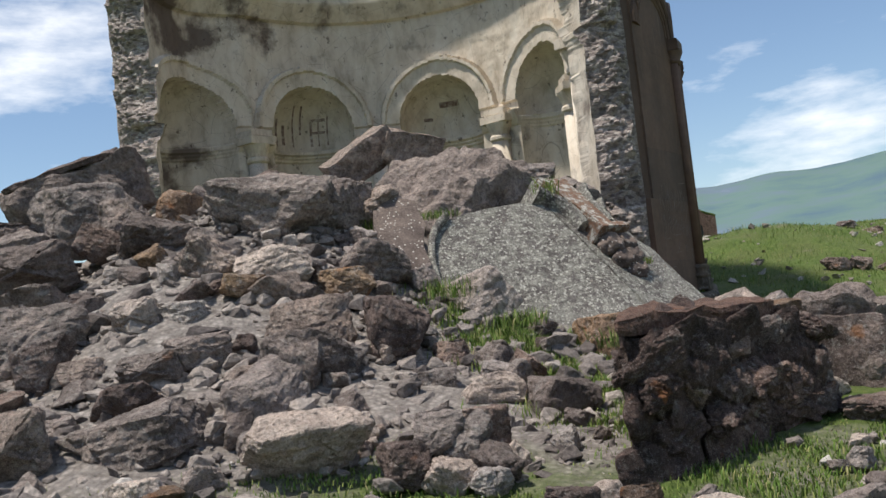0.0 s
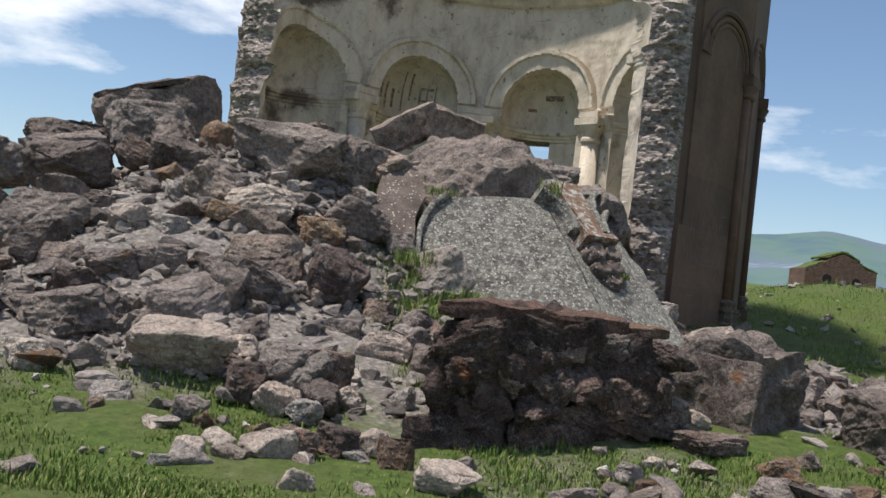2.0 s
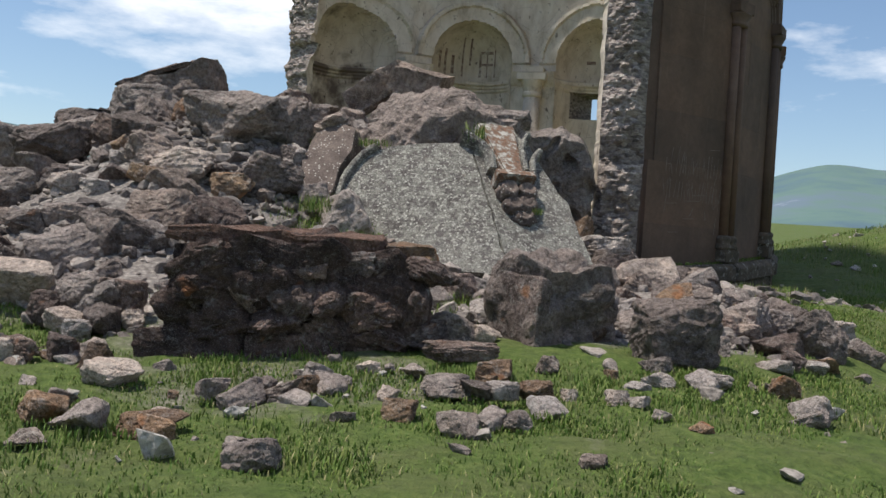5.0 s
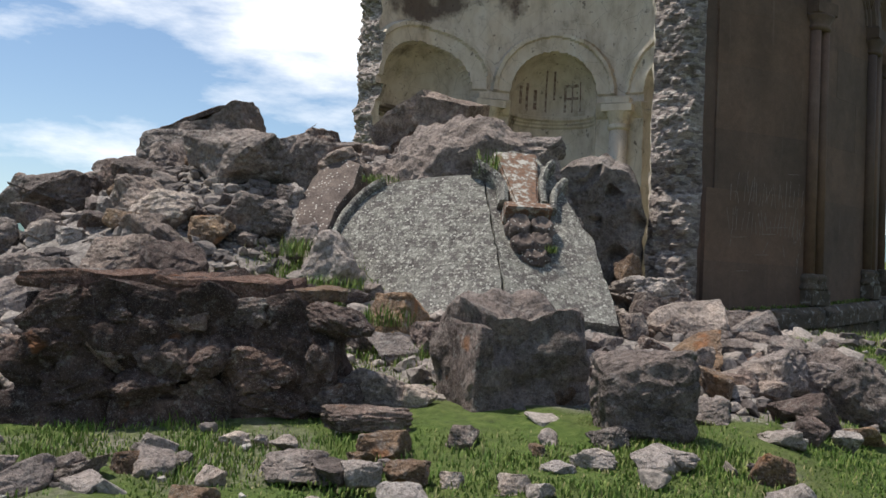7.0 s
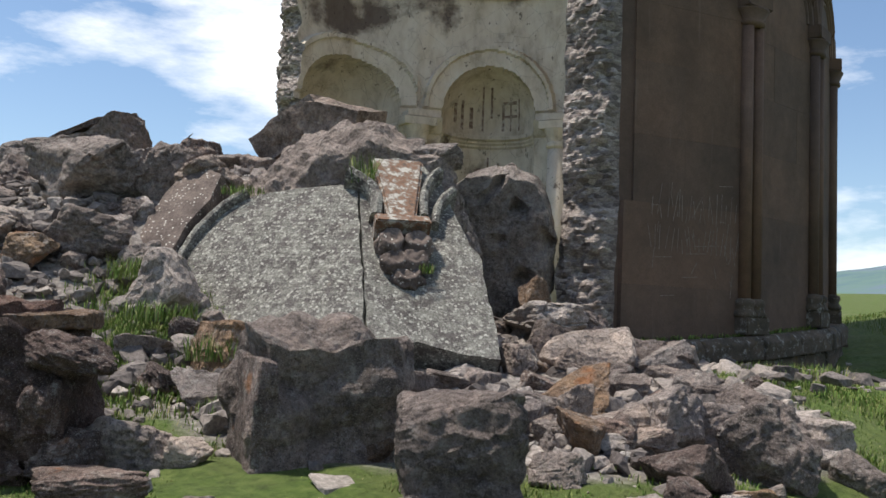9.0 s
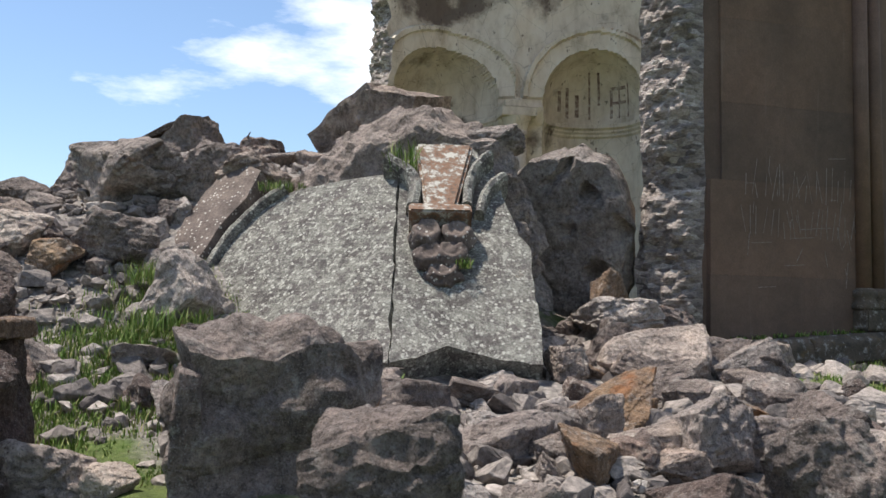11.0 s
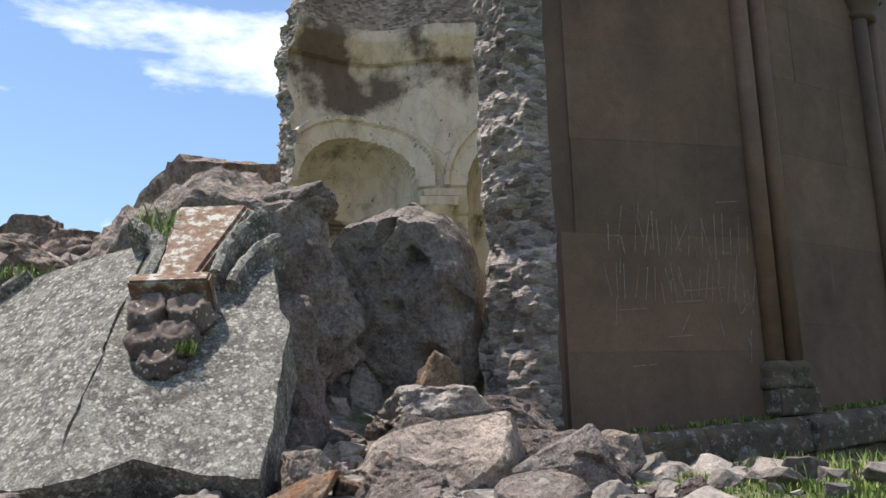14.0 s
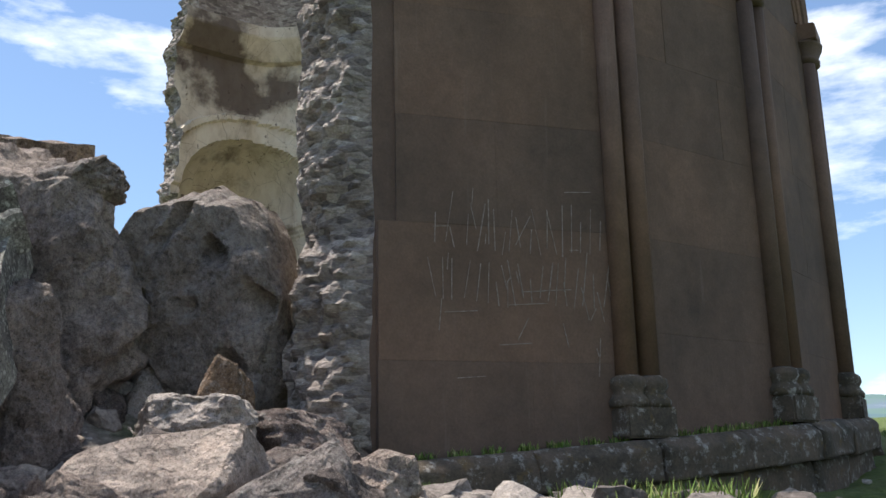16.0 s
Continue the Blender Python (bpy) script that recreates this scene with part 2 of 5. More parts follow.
def build_border(nt, bsdf):
    v = space(nt)
    big = tex(nt, "Noise", v, Scale=2.2, Detail=8, Roughness=0.65)
    fine = tex(nt, "Noise", v, Scale=30, Detail=8, Roughness=0.7)
    where = tex(nt, "Noise", v, Scale=3.1, Detail=4)
    spots = tex(nt, "Voronoi", v, Scale=17.0)
    col = ramp_of(nt, big.outputs["Fac"], (0.35, (0.085, 0.066, 0.058)), (0.65, (0.19, 0.150, 0.128)))
    col = mix(nt, 0.7, col, ramp_of(nt, fine.outputs["Fac"], (0.32, grey(0.4)), (0.62, grey(1.25))), "MULTIPLY")
    dots = mix(nt, 1.0, ramp_of(nt, spots.outputs["Distance"], (0.18, grey(0.9)), (0.27, grey(0))), ramp_of(nt, where.outputs["Fac"], (0.40, grey(0)), (0.52, grey(1))), "MULTIPLY")
    col = mix(nt, dots, col, (0.50, 0.47, 0.42))
    nt.links.new(col, bsdf.inputs["Base Color"])
    bump(nt, bsdf, (big.outputs["Fac"], 0.6, 0.06), (fine.outputs["Fac"], 0.7, 0.02))


M_BORDER = material("dark tuff with white lichen dots", build_border)
M_LICHEN = material("lichen spotted carved tuff", build_lichen)


def build_panel(nt, bsdf):
    build_lichen(nt, bsdf)
    # faint dressed rows across the panel
    geo = nt.nodes.new("ShaderNodeNewGeometry").outputs["Position"]
    dot = nt.nodes.new("ShaderNodeVectorMath")
    dot.operation = "DOT_PRODUCT"
    dot.inputs[1].default_value = (-0.156, 0.627, 0.763)
    nt.links.new(geo, dot.inputs[0])
    mul = nt.nodes.new("ShaderNodeMath")
    mul.operation = "MULTIPLY"
    mul.inputs[1].default_value = 78.0
    nt.links.new(dot.outputs["Value"], mul.inputs[0])
    sine = nt.nodes.new("ShaderNodeMath")
    sine.operation = "SINE"
    nt.links.new(mul.outputs["Value"], sine.inputs[0])
    marks = tex(nt, "Noise", space(nt, (1, 1, 0.3)), Scale=38, Detail=3)
    both = nt.nodes.new("ShaderNodeMath")
    both.operation = "MULTIPLY"
    nt.links.new(sine.outputs["Value"], both.inputs[0])
    nt.links.new(marks.outputs["Fac"], both.inputs[1])
    old = bsdf.inputs["Normal"].links[0].from_socket
    nd = nt.nodes.new("ShaderNodeBump")
    nd.inputs["Strength"].default_value, nd.inputs["Distance"].default_value = 0.26, 0.010
    nt.links.new(both.outputs["Value"], nd.inputs["Height"])
    nt.links.new(old, nd.inputs["Normal"])
    nt.links.new(nd.outputs["Normal"], bsdf.inputs["Normal"])


M_PANEL = material("lichen spotted inscribed panel", build_panel)


def build_plinth(nt, bsdf):
    v = space(nt)
    big = tex(nt, "Noise", v, Scale=2.2, Detail=8, Roughness=0.7)
    white = tex(nt, "Noise", v, Scale=9, Detail=9, Roughness=0.72)
    rust = tex(nt, "Noise", space(nt, (1.1, 1.1, 1.1)), Scale=5, Detail=7, Roughness=0.65)
    fine = tex(nt, "Noise", v, Scale=40, Detail=7, Roughness=0.7)
    col = ramp_of(nt, big.outputs["Fac"], (0.32, (0.048, 0.041, 0.030)), (0.5, (0.095, 0.075, 0.055)), (0.68, (0.145, 0.104, 0.074)))
    col = mix(nt, ramp_of(nt, rust.outputs["Fac"], (0.58, grey(0)), (0.70, grey(0.6))), col, (0.17, 0.11, 0.035))
    col = mix(nt, ramp_of(nt, white.outputs["Fac"], (0.54, grey(0)), (0.64, grey(0.8))), col, (0.34, 0.32, 0.285))
    col = mix(nt, 0.6, col, ramp_of(nt, fine.outputs["Fac"], (0.3, grey(0.5)), (0.65, grey(1.25))), "MULTIPLY")
    nt.links.new(col, bsdf.inputs["Base Color"])
    bump(nt, bsdf, (white.outputs["Fac"], 0.5, 0.03), (fine.outputs["Fac"], 0.5, 0.012))


M_PLINTH = material("mossy lichened plinth stone", build_plinth)


def build_rustlichen(nt, bsdf):
    v = space(nt)
    a = tex(nt, "Noise", v, Scale=9, Detail=8, Roughness=0.7)
    b = tex(nt, "Noise", v, Scale=40, Detail=6)
    col = ramp_of(nt, a.outputs["Fac"], (0.36, (0.10, 0.075, 0.060)), (0.45, (0.19, 0.105, 0.065)), (0.51, (0.17, 0.135, 0.11)), (0.58, (0.40, 0.38, 0.335)))
    nt.links.new(col, bsdf.inputs["Base Color"])
    bump(nt, bsdf, (a.outputs["Fac"], 0.5, 0.03), (b.outputs["Fac"], 0.4, 0.01))


M_RUST = material("orange lichen on carved tuff", build_rustlichen)


def build_ground(nt, bsdf):
    v = space(nt)
    att = nt.nodes.new("ShaderNodeAttribute")
    att.attribute_name = "bare"
    n1 = tex(nt, "Noise", v, Scale=0.9, Detail=9, Roughness=0.65)
    n2 = tex(nt, "Noise", v, Scale=9, Detail=10, Roughness=0.7)
    n3 = tex(nt, "Noise", v, Scale=55, Detail=6)
    stones = tex(nt, "Voronoi", v, Scale=14)
    grass = ramp_of(nt, n2.outputs["Fac"], (0.3, (0.035, 0.058, 0.012)), (0.5, (0.075, 0.115, 0.024)), (0.7, (0.13, 0.165, 0.045)))
    grass = mix(nt, ramp_of(nt, n1.outputs["Fac"], (0.4, grey(0)), (0.7, grey(0.6))), grass, (0.115, 0.115, 0.05))
    dirt = ramp_of(nt, n2.outputs["Fac"], (0.3, (0.15, 0.13, 0.115)), (0.5, (0.29, 0.26, 0.235)), (0.7, (0.42, 0.385, 0.35)))
    dirt = mix(nt, 0.6, dirt, ramp_of(nt, stones.outputs["Distance"], (0.05, grey(1.25)), (0.6, grey(0.45))), "MULTIPLY")
    add = nt.nodes.new("ShaderNodeMath")
    add.operation = "MULTIPLY_ADD"
    add.inputs[1].default_value = 0.9
    nt.links.new(n1.outputs["Fac"], add.inputs[0])
    nt.links.new(att.outputs["Fac"], add.inputs[2])
    fac = ramp_of(nt, add.outputs["Value"], (0.56, grey(0)), (0.74, grey(0.7)), (0.95, grey(1)))
    nt.links.new(mix(nt, fac, grass, dirt), bsdf.inputs["Base Color"])
    bump(nt, bsdf, (n2.outputs["Fac"], 0.9, 0.06), (n3.outputs["Fac"], 0.6, 0.02), (stones.outputs["Distance"], 0.4, 0.03))


M_GROUND = material("patchy grass and stony soil", build_ground, 0.95)


def build_grass(nt, bsdf):
    isl = nt.nodes.new("ShaderNodeNewGeometry").outputs["Random Per Island"]
    col = ramp_of(nt, isl, (0.0, (0.060, 0.115, 0.018)), (0.45, (0.115, 0.185, 0.034)), (0.85, (0.19, 0.23, 0.060)), (1.0, (0.34, 0.30, 0.15)))
    nt.links.new(col, bsdf.inputs["Base Color"])


M_GRASS = material("short meadow grass", build_grass, 0.7)


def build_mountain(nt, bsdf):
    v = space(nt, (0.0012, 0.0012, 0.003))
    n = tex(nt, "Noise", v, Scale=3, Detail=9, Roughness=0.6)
    # distance haze is mixed into the slope colours as blue and pale tints
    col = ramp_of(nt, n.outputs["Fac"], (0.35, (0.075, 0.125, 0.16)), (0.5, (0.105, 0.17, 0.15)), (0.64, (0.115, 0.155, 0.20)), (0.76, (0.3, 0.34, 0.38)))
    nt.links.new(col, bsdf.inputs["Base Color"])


M_MOUNTAIN = material("green hillside tinted with blue haze", build_mountain, 1.0)


# ---- geometry helpers ----
def sstep(a, b, v):
    t = np.clip((np.asarray(v, float) - a) / (b - a), 0, 1)
    return t * t * (3 - 2 * t)


def bell(x, y, cx, cy, rx, ry):
    return np.exp(-((x - cx) / rx) ** 2 - ((y - cy) / ry) ** 2)


def ground_z(x, y):
    x, y = np.asarray(x, float), np.asarray(y, float)
    z = 1.6 * sstep(3, 19, y) * (1 - 0.75 * sstep(6, 10, x) * (1 - sstep(14, 22, y)))
    z = z - 0.015 * np.clip(x, -12, 14) - 0.035 * np.clip(y, -8, 20)
    z = z + 2.7 * bell(x, y, -3, 15.3, 3.8, 4.8) + 1.2 * bell(x, y, 0.2, 16.6, 1.6, 1.6)
    z = z + 0.060 * np.clip(y - 20, 0, 105) + 1.6 * bell(x, y, 9.5, 32, 5, 5) + 1.3 * bell(x, y, 17, 42, 7, 7)
    return z - 0.10 * np.clip(y - 128, 0, 300)


def part(name, data, mat, parent=None, label="", smooth=False):
    """A mesh object from a bmesh or from (vertices, faces), under parent."""
    me = bpy.data.meshes.new(name)
    if isinstance(data, tuple):
        me.from_pydata([tuple(p) for p in data[0]], [], [tuple(f) for f in data[1]])
    else:
        data.to_mesh(me)
        data.free()
    me.materials.append(mat)
    if smooth:
        me.polygons.foreach_set("use_smooth", [True] * len(me.polygons))
    me.update()
    ob = new(name, me)
    if parent is not None:
        ob.parent = parent
    if label:
        ob["label"] = label
    return ob


def rock_mesh(name, seed, sub=3, cuts=11, rough=0.10, flat=0.62):
    """A unit stone: a ball cut by random planes, then roughened."""
    rng = np.random.default_rng(seed)
    bm = bmesh.new()
    bmesh.ops.create_icosphere(bm, subdivisions=sub, radius=0.62)
    co = np.array([v.co for v in bm.verts])
    for k in range(cuts):
        n = rng.normal(size=3)
        n /= np.linalg.norm(n)
        d = rng.uniform(flat - 0.27, flat - 0.12)
        over = np.maximum(co @ n - d, 0)
        co -= over[:, None] * n
    for axis in range(3):
        co[:, axis] /= (co[:, axis].max() - co[:, axis].min())
    off = Vector(rng.uniform(-50, 50, 3))
    for v, c in zip(bm.verts, co):
        p = Vector(c)
        q = p + off
        d = noise.fractal(q * 2.6, 0.75, 2.2, 6) * rough * 1.15 - (1 - abs(noise.noise(q * 4.2))) * rough * 0.55 + abs(noise.noise(q * 8.5)) * rough * 0.5
        v.co = p + p.normalized() * d
    me = bpy.data.meshes.new(name)
    bm.to_mesh(me)
    bm.free()
    return me


def broken_rock(name, seed, points=15, edge=0.13, rough=0.05, crack=0.0, box=0.5):
    """A unit stone with flat broken faces, chipped arrises, pitted sides and cracks."""
    r = np.random.default_rng(seed)
    bm = bmesh.new()
    for p in r.uniform(-0.5, 0.5, (points, 3)):
        p = p / max(1e-6, np.abs(p).max()) * 0.5 * (1 - box) + p / np.linalg.norm(p) * 0.55 * box
        bm.verts.new(p)
    bmesh.ops.convex_hull(bm, input=bm.verts)
    bmesh.ops.delete(bm, geom=[v for v in bm.verts if not v.link_faces], context="VERTS")
    co = np.array([v.co for v in bm.verts])
    mid, span = (co.max(0) + co.min(0)) / 2, co.max(0) - co.min(0)
    for v in bm.verts:
        v.co = Vector((np.array(v.co) - mid) / span)
    bmesh.ops.dissolve_limit(bm, angle_limit=0.12, verts=bm.verts, edges=bm.edges)
    bmesh.ops.bevel(bm, geom=bm.edges, offset=0.028, segments=1, affect="EDGES")
    bmesh.ops.triangulate(bm, faces=bm.faces)
    for _ in range(4):
        long_edges = [e for e in bm.edges if e.calc_length() > edge]
        if not long_edges:
            break
        bmesh.ops.subdivide_edges(bm, edges=long_edges, cuts=1)
        bmesh.ops.triangulate(bm, faces=bm.faces)
    off = Vector(r.uniform(-40, 40, 3))
    tilt = Euler(tuple(r.uniform(-0.6, 0.6, 3))).to_matrix()
    bm.normal_update()
    moved = []
    for v in bm.verts:
        q = v.co + off
        w = tilt @ q
        d = rough * noise.fractal(q * 3.2, 0.8, 2.1, 5) + 0.4 * rough * noise.noise(Vector((w.x * 2, w.y * 2, w.z * 13)))
        d -= 0.8 * rough * max(0.0, noise.noise(q * 6.5) - 0.15)
        if crack:
            f = noise.voronoi(Vector((w.x * 1.7, w.y * 1.7, w.z * 2.6)))[0]
            d -= crack * max(0.0, 1 - (f[1] - f[0]) / 0.10) - crack * 0.5 * (f[0] - 0.3)
        moved.append(v.co + v.normal * d)
    for v, p in zip(bm.verts, moved):
        v.co = p
    me = bpy.data.meshes.new(name)
    bm.to_mesh(me)
    bm.free()
    return me


def stone(name, mesh, mat, loc, size, turn=(0, 0, 0), label="", group=""):
    """One loose stone as a thing, its middle at loc."""
    me = mesh.copy()
    me.materials.clear()
    me.materials.append(mat)
    ob = new(name, me)
    ob.location = loc
    ob.rotation_euler = [radians(a) for a in turn]
    ob.scale = size
    return tagged(ob, label, "rock", group)


def frame_of(n, origin):
    """Axes on a leaning face: along, up the slope, out of it."""
    n = Vector(n).normalized()
    s = Vector((0, 0, 1)).cross(n).normalized()
    h = n.cross(s)
    m = Matrix((s, h, n)).transposed().to_4x4()
    return Matrix.Translation(origin) @ m


# ---- ground and distance ----
def axis_steps(lo, hi, fine_lo, fine_hi, step):
    mid = list(np.arange(fine_lo, fine_hi, step))
    out, s = [], step
    v = fine_hi
    while v < hi:
        out.append(v)
        s *= 1.16
        v += s
    out.append(hi)
    left, s, v = [], step, fine_lo
    while v > lo:
        s *= 1.16
        v -= s
        left.append(max(v, lo))
    return np.array(sorted(set(np.round(left + mid + out, 4))))


gx, gy = axis_steps(-900, 900, -11, 13, 0.16), axis_steps(-300, 1200, -2.5, 26, 0.16)
GX, GY = np.meshgrid(gx, gy)
GZ = ground_z(GX, GY)
near = (np.abs(GX) < 40) & (GY < 60)
for (i, j) in np.argwhere(near):
    p = Vector((GX[i, j], GY[i, j], 0))
    GZ[i, j] += 0.10 * noise.fractal(p * 0.55, 0.9, 2.1, 4) + 0.03 * noise.noise(p * 3.1)
nx, ny = len(gx), len(gy)
idx = np.arange(nx * ny).reshape(ny, nx)
quads = np.stack([idx[:-1, :-1], idx[:-1, 1:], idx[1:, 1:], idx[1:, :-1]], -1).reshape(-1, 4)
verts = np.stack([GX, GY, GZ], -1).reshape(-1, 3)
ground = part("ground", (verts.tolist(), quads.tolist()), M_GROUND, smooth=True)
tagged(ground, "green meadow with bare stony soil round the rubble", "ground", kind="structure")


def bare(x, y):
    """How stony the soil is: 1 on the rubble heap, 0 on the meadow."""
    heap = sstep(0.12, 0.45, bell(x, y, -3.2, 14.0, 4.8, 5.2)) + sstep(0.3, 0.6, bell(x, y, 4.2, 14.0, 3.4, 3.2))
    strip = sstep(0.3, 0.7, bell(x, y, 1.6, 10.6, 1.2, 2.6)) * 0.55
    return np.clip(heap + strip + 0.15 * sstep(0.2, 0.8, bell(x, y, 3, 8, 3, 2)), 0, 1)


attr = ground.data.attributes.new("bare", "FLOAT", "POINT")
attr.data.foreach_set("value", bare(GX, GY).reshape(-1).astype(np.float32))


def ridge(az):
    """Height of the far hills in degrees above the level, by bearing."""
    a = np.asarray(az, float)
    e = 4.9 + 1.2 * np.exp(-((a - 27) / 9) ** 2) + 0.9 * np.exp(-((a + 3) / 5) ** 2) + 0.5 * np.exp(-((a - 9.5) / 2.5) ** 2)
    e = e - 1.0 * np.exp(-((a + 14) / 5) ** 2) + 0.5 * np.sin(a * 0.11 + 1) + 0.12 * np.sin(a * 0.9)
    return np.where(np.abs(a) > 60, np.minimum(e, 3.6), e)


az = np.arange(-180, 180.1, 0.5)
rows = []
for k, (dist, share) in enumerate(((1300, -0.3), (1800, 0.25), (2300, 0.6), (2700, 0.85), (3000, 1.0), (3300, 0.4))):
    wob = np.array([noise.fractal(Vector((a * 0.12, k * 2.1, 0)), 1, 2, 4) for a in az])
    z = dist * np.tan(np.radians(ridge(az) * share + 0.35 * wob * (0.2 < share)))
    rows.append(np.stack([dist * np.sin(np.radians(az)), dist * np.cos(np.radians(az)), z], -1))
na = len(az)
hv = np.concatenate(rows)
hi = np.arange(len(hv)).reshape(-1, na)
hf = np.stack([hi[:-1, :-1], hi[:-1, 1:], hi[1:, 1:], hi[1:, :-1]], -1).reshape(-1, 4)
# the hills carry their haze in M_MOUNTAIN's colour
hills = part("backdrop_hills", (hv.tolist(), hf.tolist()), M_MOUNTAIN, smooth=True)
tagged(hills, "mountain slopes on the horizon, blue-green with haze in their colour", "hills", kind="structure")

# ---- ruined church ----
church = new("ruined_church")
church.location = (0, 0, 0)
tagged(church, "half-collapsed round church of brown tuff with plastered interior", "church")
CX, CY = -1.3, 22.35
R_IN, R_OUT, FACES, V0 = 4.6, 6.6, 20, -20.5
COLUMNS = (184.0, 145.0, 98.5, 53.0, 8.0, -37.0, -82.0)
Z_FOOT, Z_SILL, Z_SPRING, Z_RING, Z_TOP = 0.6, 6.45, 6.85, 9.95, 10.5
NICHE_R, ARCH_R = 1.17, 1.72


def polar(r, a, z=0.0):
    return (CX + r * math.cos(radians(a)), CY + r * math.sin(radians(a)), z)


def poly_radius(a):
    half = 180.0 / FACES
    d = ((a - V0) % (2 * half)) - half
    return R_OUT * math.cos(radians(half)) / math.cos(radians(d))


def wall_radius(a):
    """The plastered face stands further out towards both torn ends."""
    return R_IN + 0.75 * float(sstep(143, 163, a)) + 1.0 * float(sstep(-18, -42, a))


def inner_radius(a, z):
    """The plastered inside: niches with half domes between columns, arches, a moulded ledge and a heavy ring."""
    k = next(i for i in range(len(COLUMNS) - 1) if a > COLUMNS[i + 1] or i == len(COLUMNS) - 2)
    s = radians(a - (COLUMNS[k] + COLUMNS[k + 1]) / 2) * R_IN
    r = wall_radius(a)
    up = max(z - Z_SPRING, 0.0)
    q = math.hypot(s, up)
    if q < NICHE_R:
        r += 0.95 * math.sqrt(NICHE_R ** 2 - q * q)
        if z < Z_SPRING:
            for z0, z1, out in ((6.31, 6.46, 0.20), (6.22, 6.31, 0.12), (6.12, 6.22, 0.06)):
                if z0 < z < z1:
                    r -= out
    elif q < ARCH_R and z >= Z_SPRING:
        r -= 0.10 if q < ARCH_R - 0.14 else 0.17
    elif z < Z_SPRING:
        r -= 0.03
        if 6.25 < z < 6.62:
            r -= 0.16 * (z - 6.25) / 0.37 + 0.05
    if z > Z_RING - 0.15:
        r -= 0.12 + 0.30 * min(1.0, (z - Z_RING + 0.15) / 0.45)
    p = Vector((a * 0.08, z, 3.0))
    return r + 0.025 * noise.fractal(p * 1.7, 1, 2, 4)


def shell(name, z0, z1, nz, nu, inner, outer, cut_in, cut_out, holes, parent, mats, ragged=0.0, end_bulge=0.16):
    """A curved wall with real thickness: plastered inside, ashlar outside, torn ends, openings through it."""
    zs = np.linspace(z0, z1, nz)
    us = np.linspace(0, 1, nu)
    verts, faces, tags = [], [], []
    grid = {}
    for i, u in enumerate(us):
        for j, z in enumerate(zs):
            jag = noise.fractal(Vector((3.3 if u < 0.5 else 9.1, 0, z * 0.8)), 0.9, 2.1, 5) * (2.4 if u < 0.5 else 1.3)
            w = max(0, 1 - min(u, 1 - u) * 14)
            ai = cut_in[0] + (cut_in[1] - cut_in[0]) * u + jag * w
            ao = cut_out[0] + (cut_out[1] - cut_out[0]) * u + jag * w * 0.3
            for side, a, r in ((0, ai, inner(ai, z)), (1, ao, outer(ao, z))):
                grid[side, i, j] = len(verts)
                verts.append(polar(r, a, z))
    amid = [cut_in[0] + (cut_in[1] - cut_in[0]) * (us[i] + us[i + 1]) / 2 for i in range(nu - 1)]

    def is_hole(i, j):
        if not (0 <= i < nu - 1 and 0 <= j < nz - 1):
            return False
        z, a = (zs[j] + zs[j + 1]) / 2, amid[i]
        return any(abs(a - ha) < hw and h0 < z < h1 for ha, hw, h0, h1 in holes)

    for i in range(nu - 1):
        for j in range(nz - 1):
            if is_hole(i, j):
                for di, dj, e0, e1 in ((-1, 0, (i, j + 1), (i, j)), (1, 0, (i + 1, j), (i + 1, j + 1)), (0, -1, (i, j), (i + 1, j)), (0, 1, (i + 1, j + 1), (i, j + 1))):
                    if not is_hole(i + di, j + dj):
                        faces.append((grid[0, e0[0], e0[1]], grid[0, e1[0], e1[1]], grid[1, e1[0], e1[1]], grid[1, e0[0], e0[1]]))
                        tags.append(1)
                continue
            faces.append((grid[0, i, j], grid[0, i, j + 1], grid[0, i + 1, j + 1], grid[0, i + 1, j]))
            tags.append(0)
            faces.append((grid[1, i, j], grid[1, i + 1, j], grid[1, i + 1, j + 1], grid[1, i, j + 1]))
            tags.append(2)
        faces.append((grid[0, i, nz - 1], grid[1, i, nz - 1], grid[1, i + 1, nz - 1], grid[0, i + 1, nz - 1]))
        tags.append(1)
    me = bpy.data.meshes.new(name)
    me.from_pydata(verts, [], faces)
    for m in mats:
        me.materials.append(m)
    me.polygons.foreach_set("material_index", tags)
    me.update()
    ob = new(name, me)
    ob.parent = parent
    # torn ends
    for end, i in ((0, 0), (1, nu - 1)):
        m = 40
        ev, ef = [], []
        for j in range(nz):
            p, q = Vector(verts[grid[0, i, j]]), Vector(verts[grid[1, i, j]])
            side = Vector((0, 0, 1)).cross(q - p).normalized() * (1 if end == 0 else -1)
            for k in range(m + 1):
                f = k / m
                c = p.lerp(q, f)
                edge = min(1, 7 * min(f, 1 - f))
                cell = noise.voronoi(Vector((c.x * 4.2, c.y * 4.2, c.z * 9.0)))[0]
                bite = min(0.0, noise.noise(Vector((c.x * 2.2, c.y * 2.2, c.z * 3.4))) + 0.28)
                lump = 0.055 * (cell[1] - cell[0]) + 0.20 * bite + 0.14 * noise.fractal(c * 1.4, 0.9, 2, 5) + 0.07 * noise.fractal(Vector((c.x * 6, c.y * 6, c.z * 9)), 0.8, 2, 3)
                ev.append(c + side * edge * (lump + end_bulge * 4 * f * (1 - f)))
        for j in range(nz - 1):
            for k in range(m):
                a = j * (m + 1) + k
                ef.append((a, a + 1, a + m + 2, a + m + 1))
        part("broken_core", (ev, ef), M_CORE, parent, "torn rubble core of the wall")
    return ob


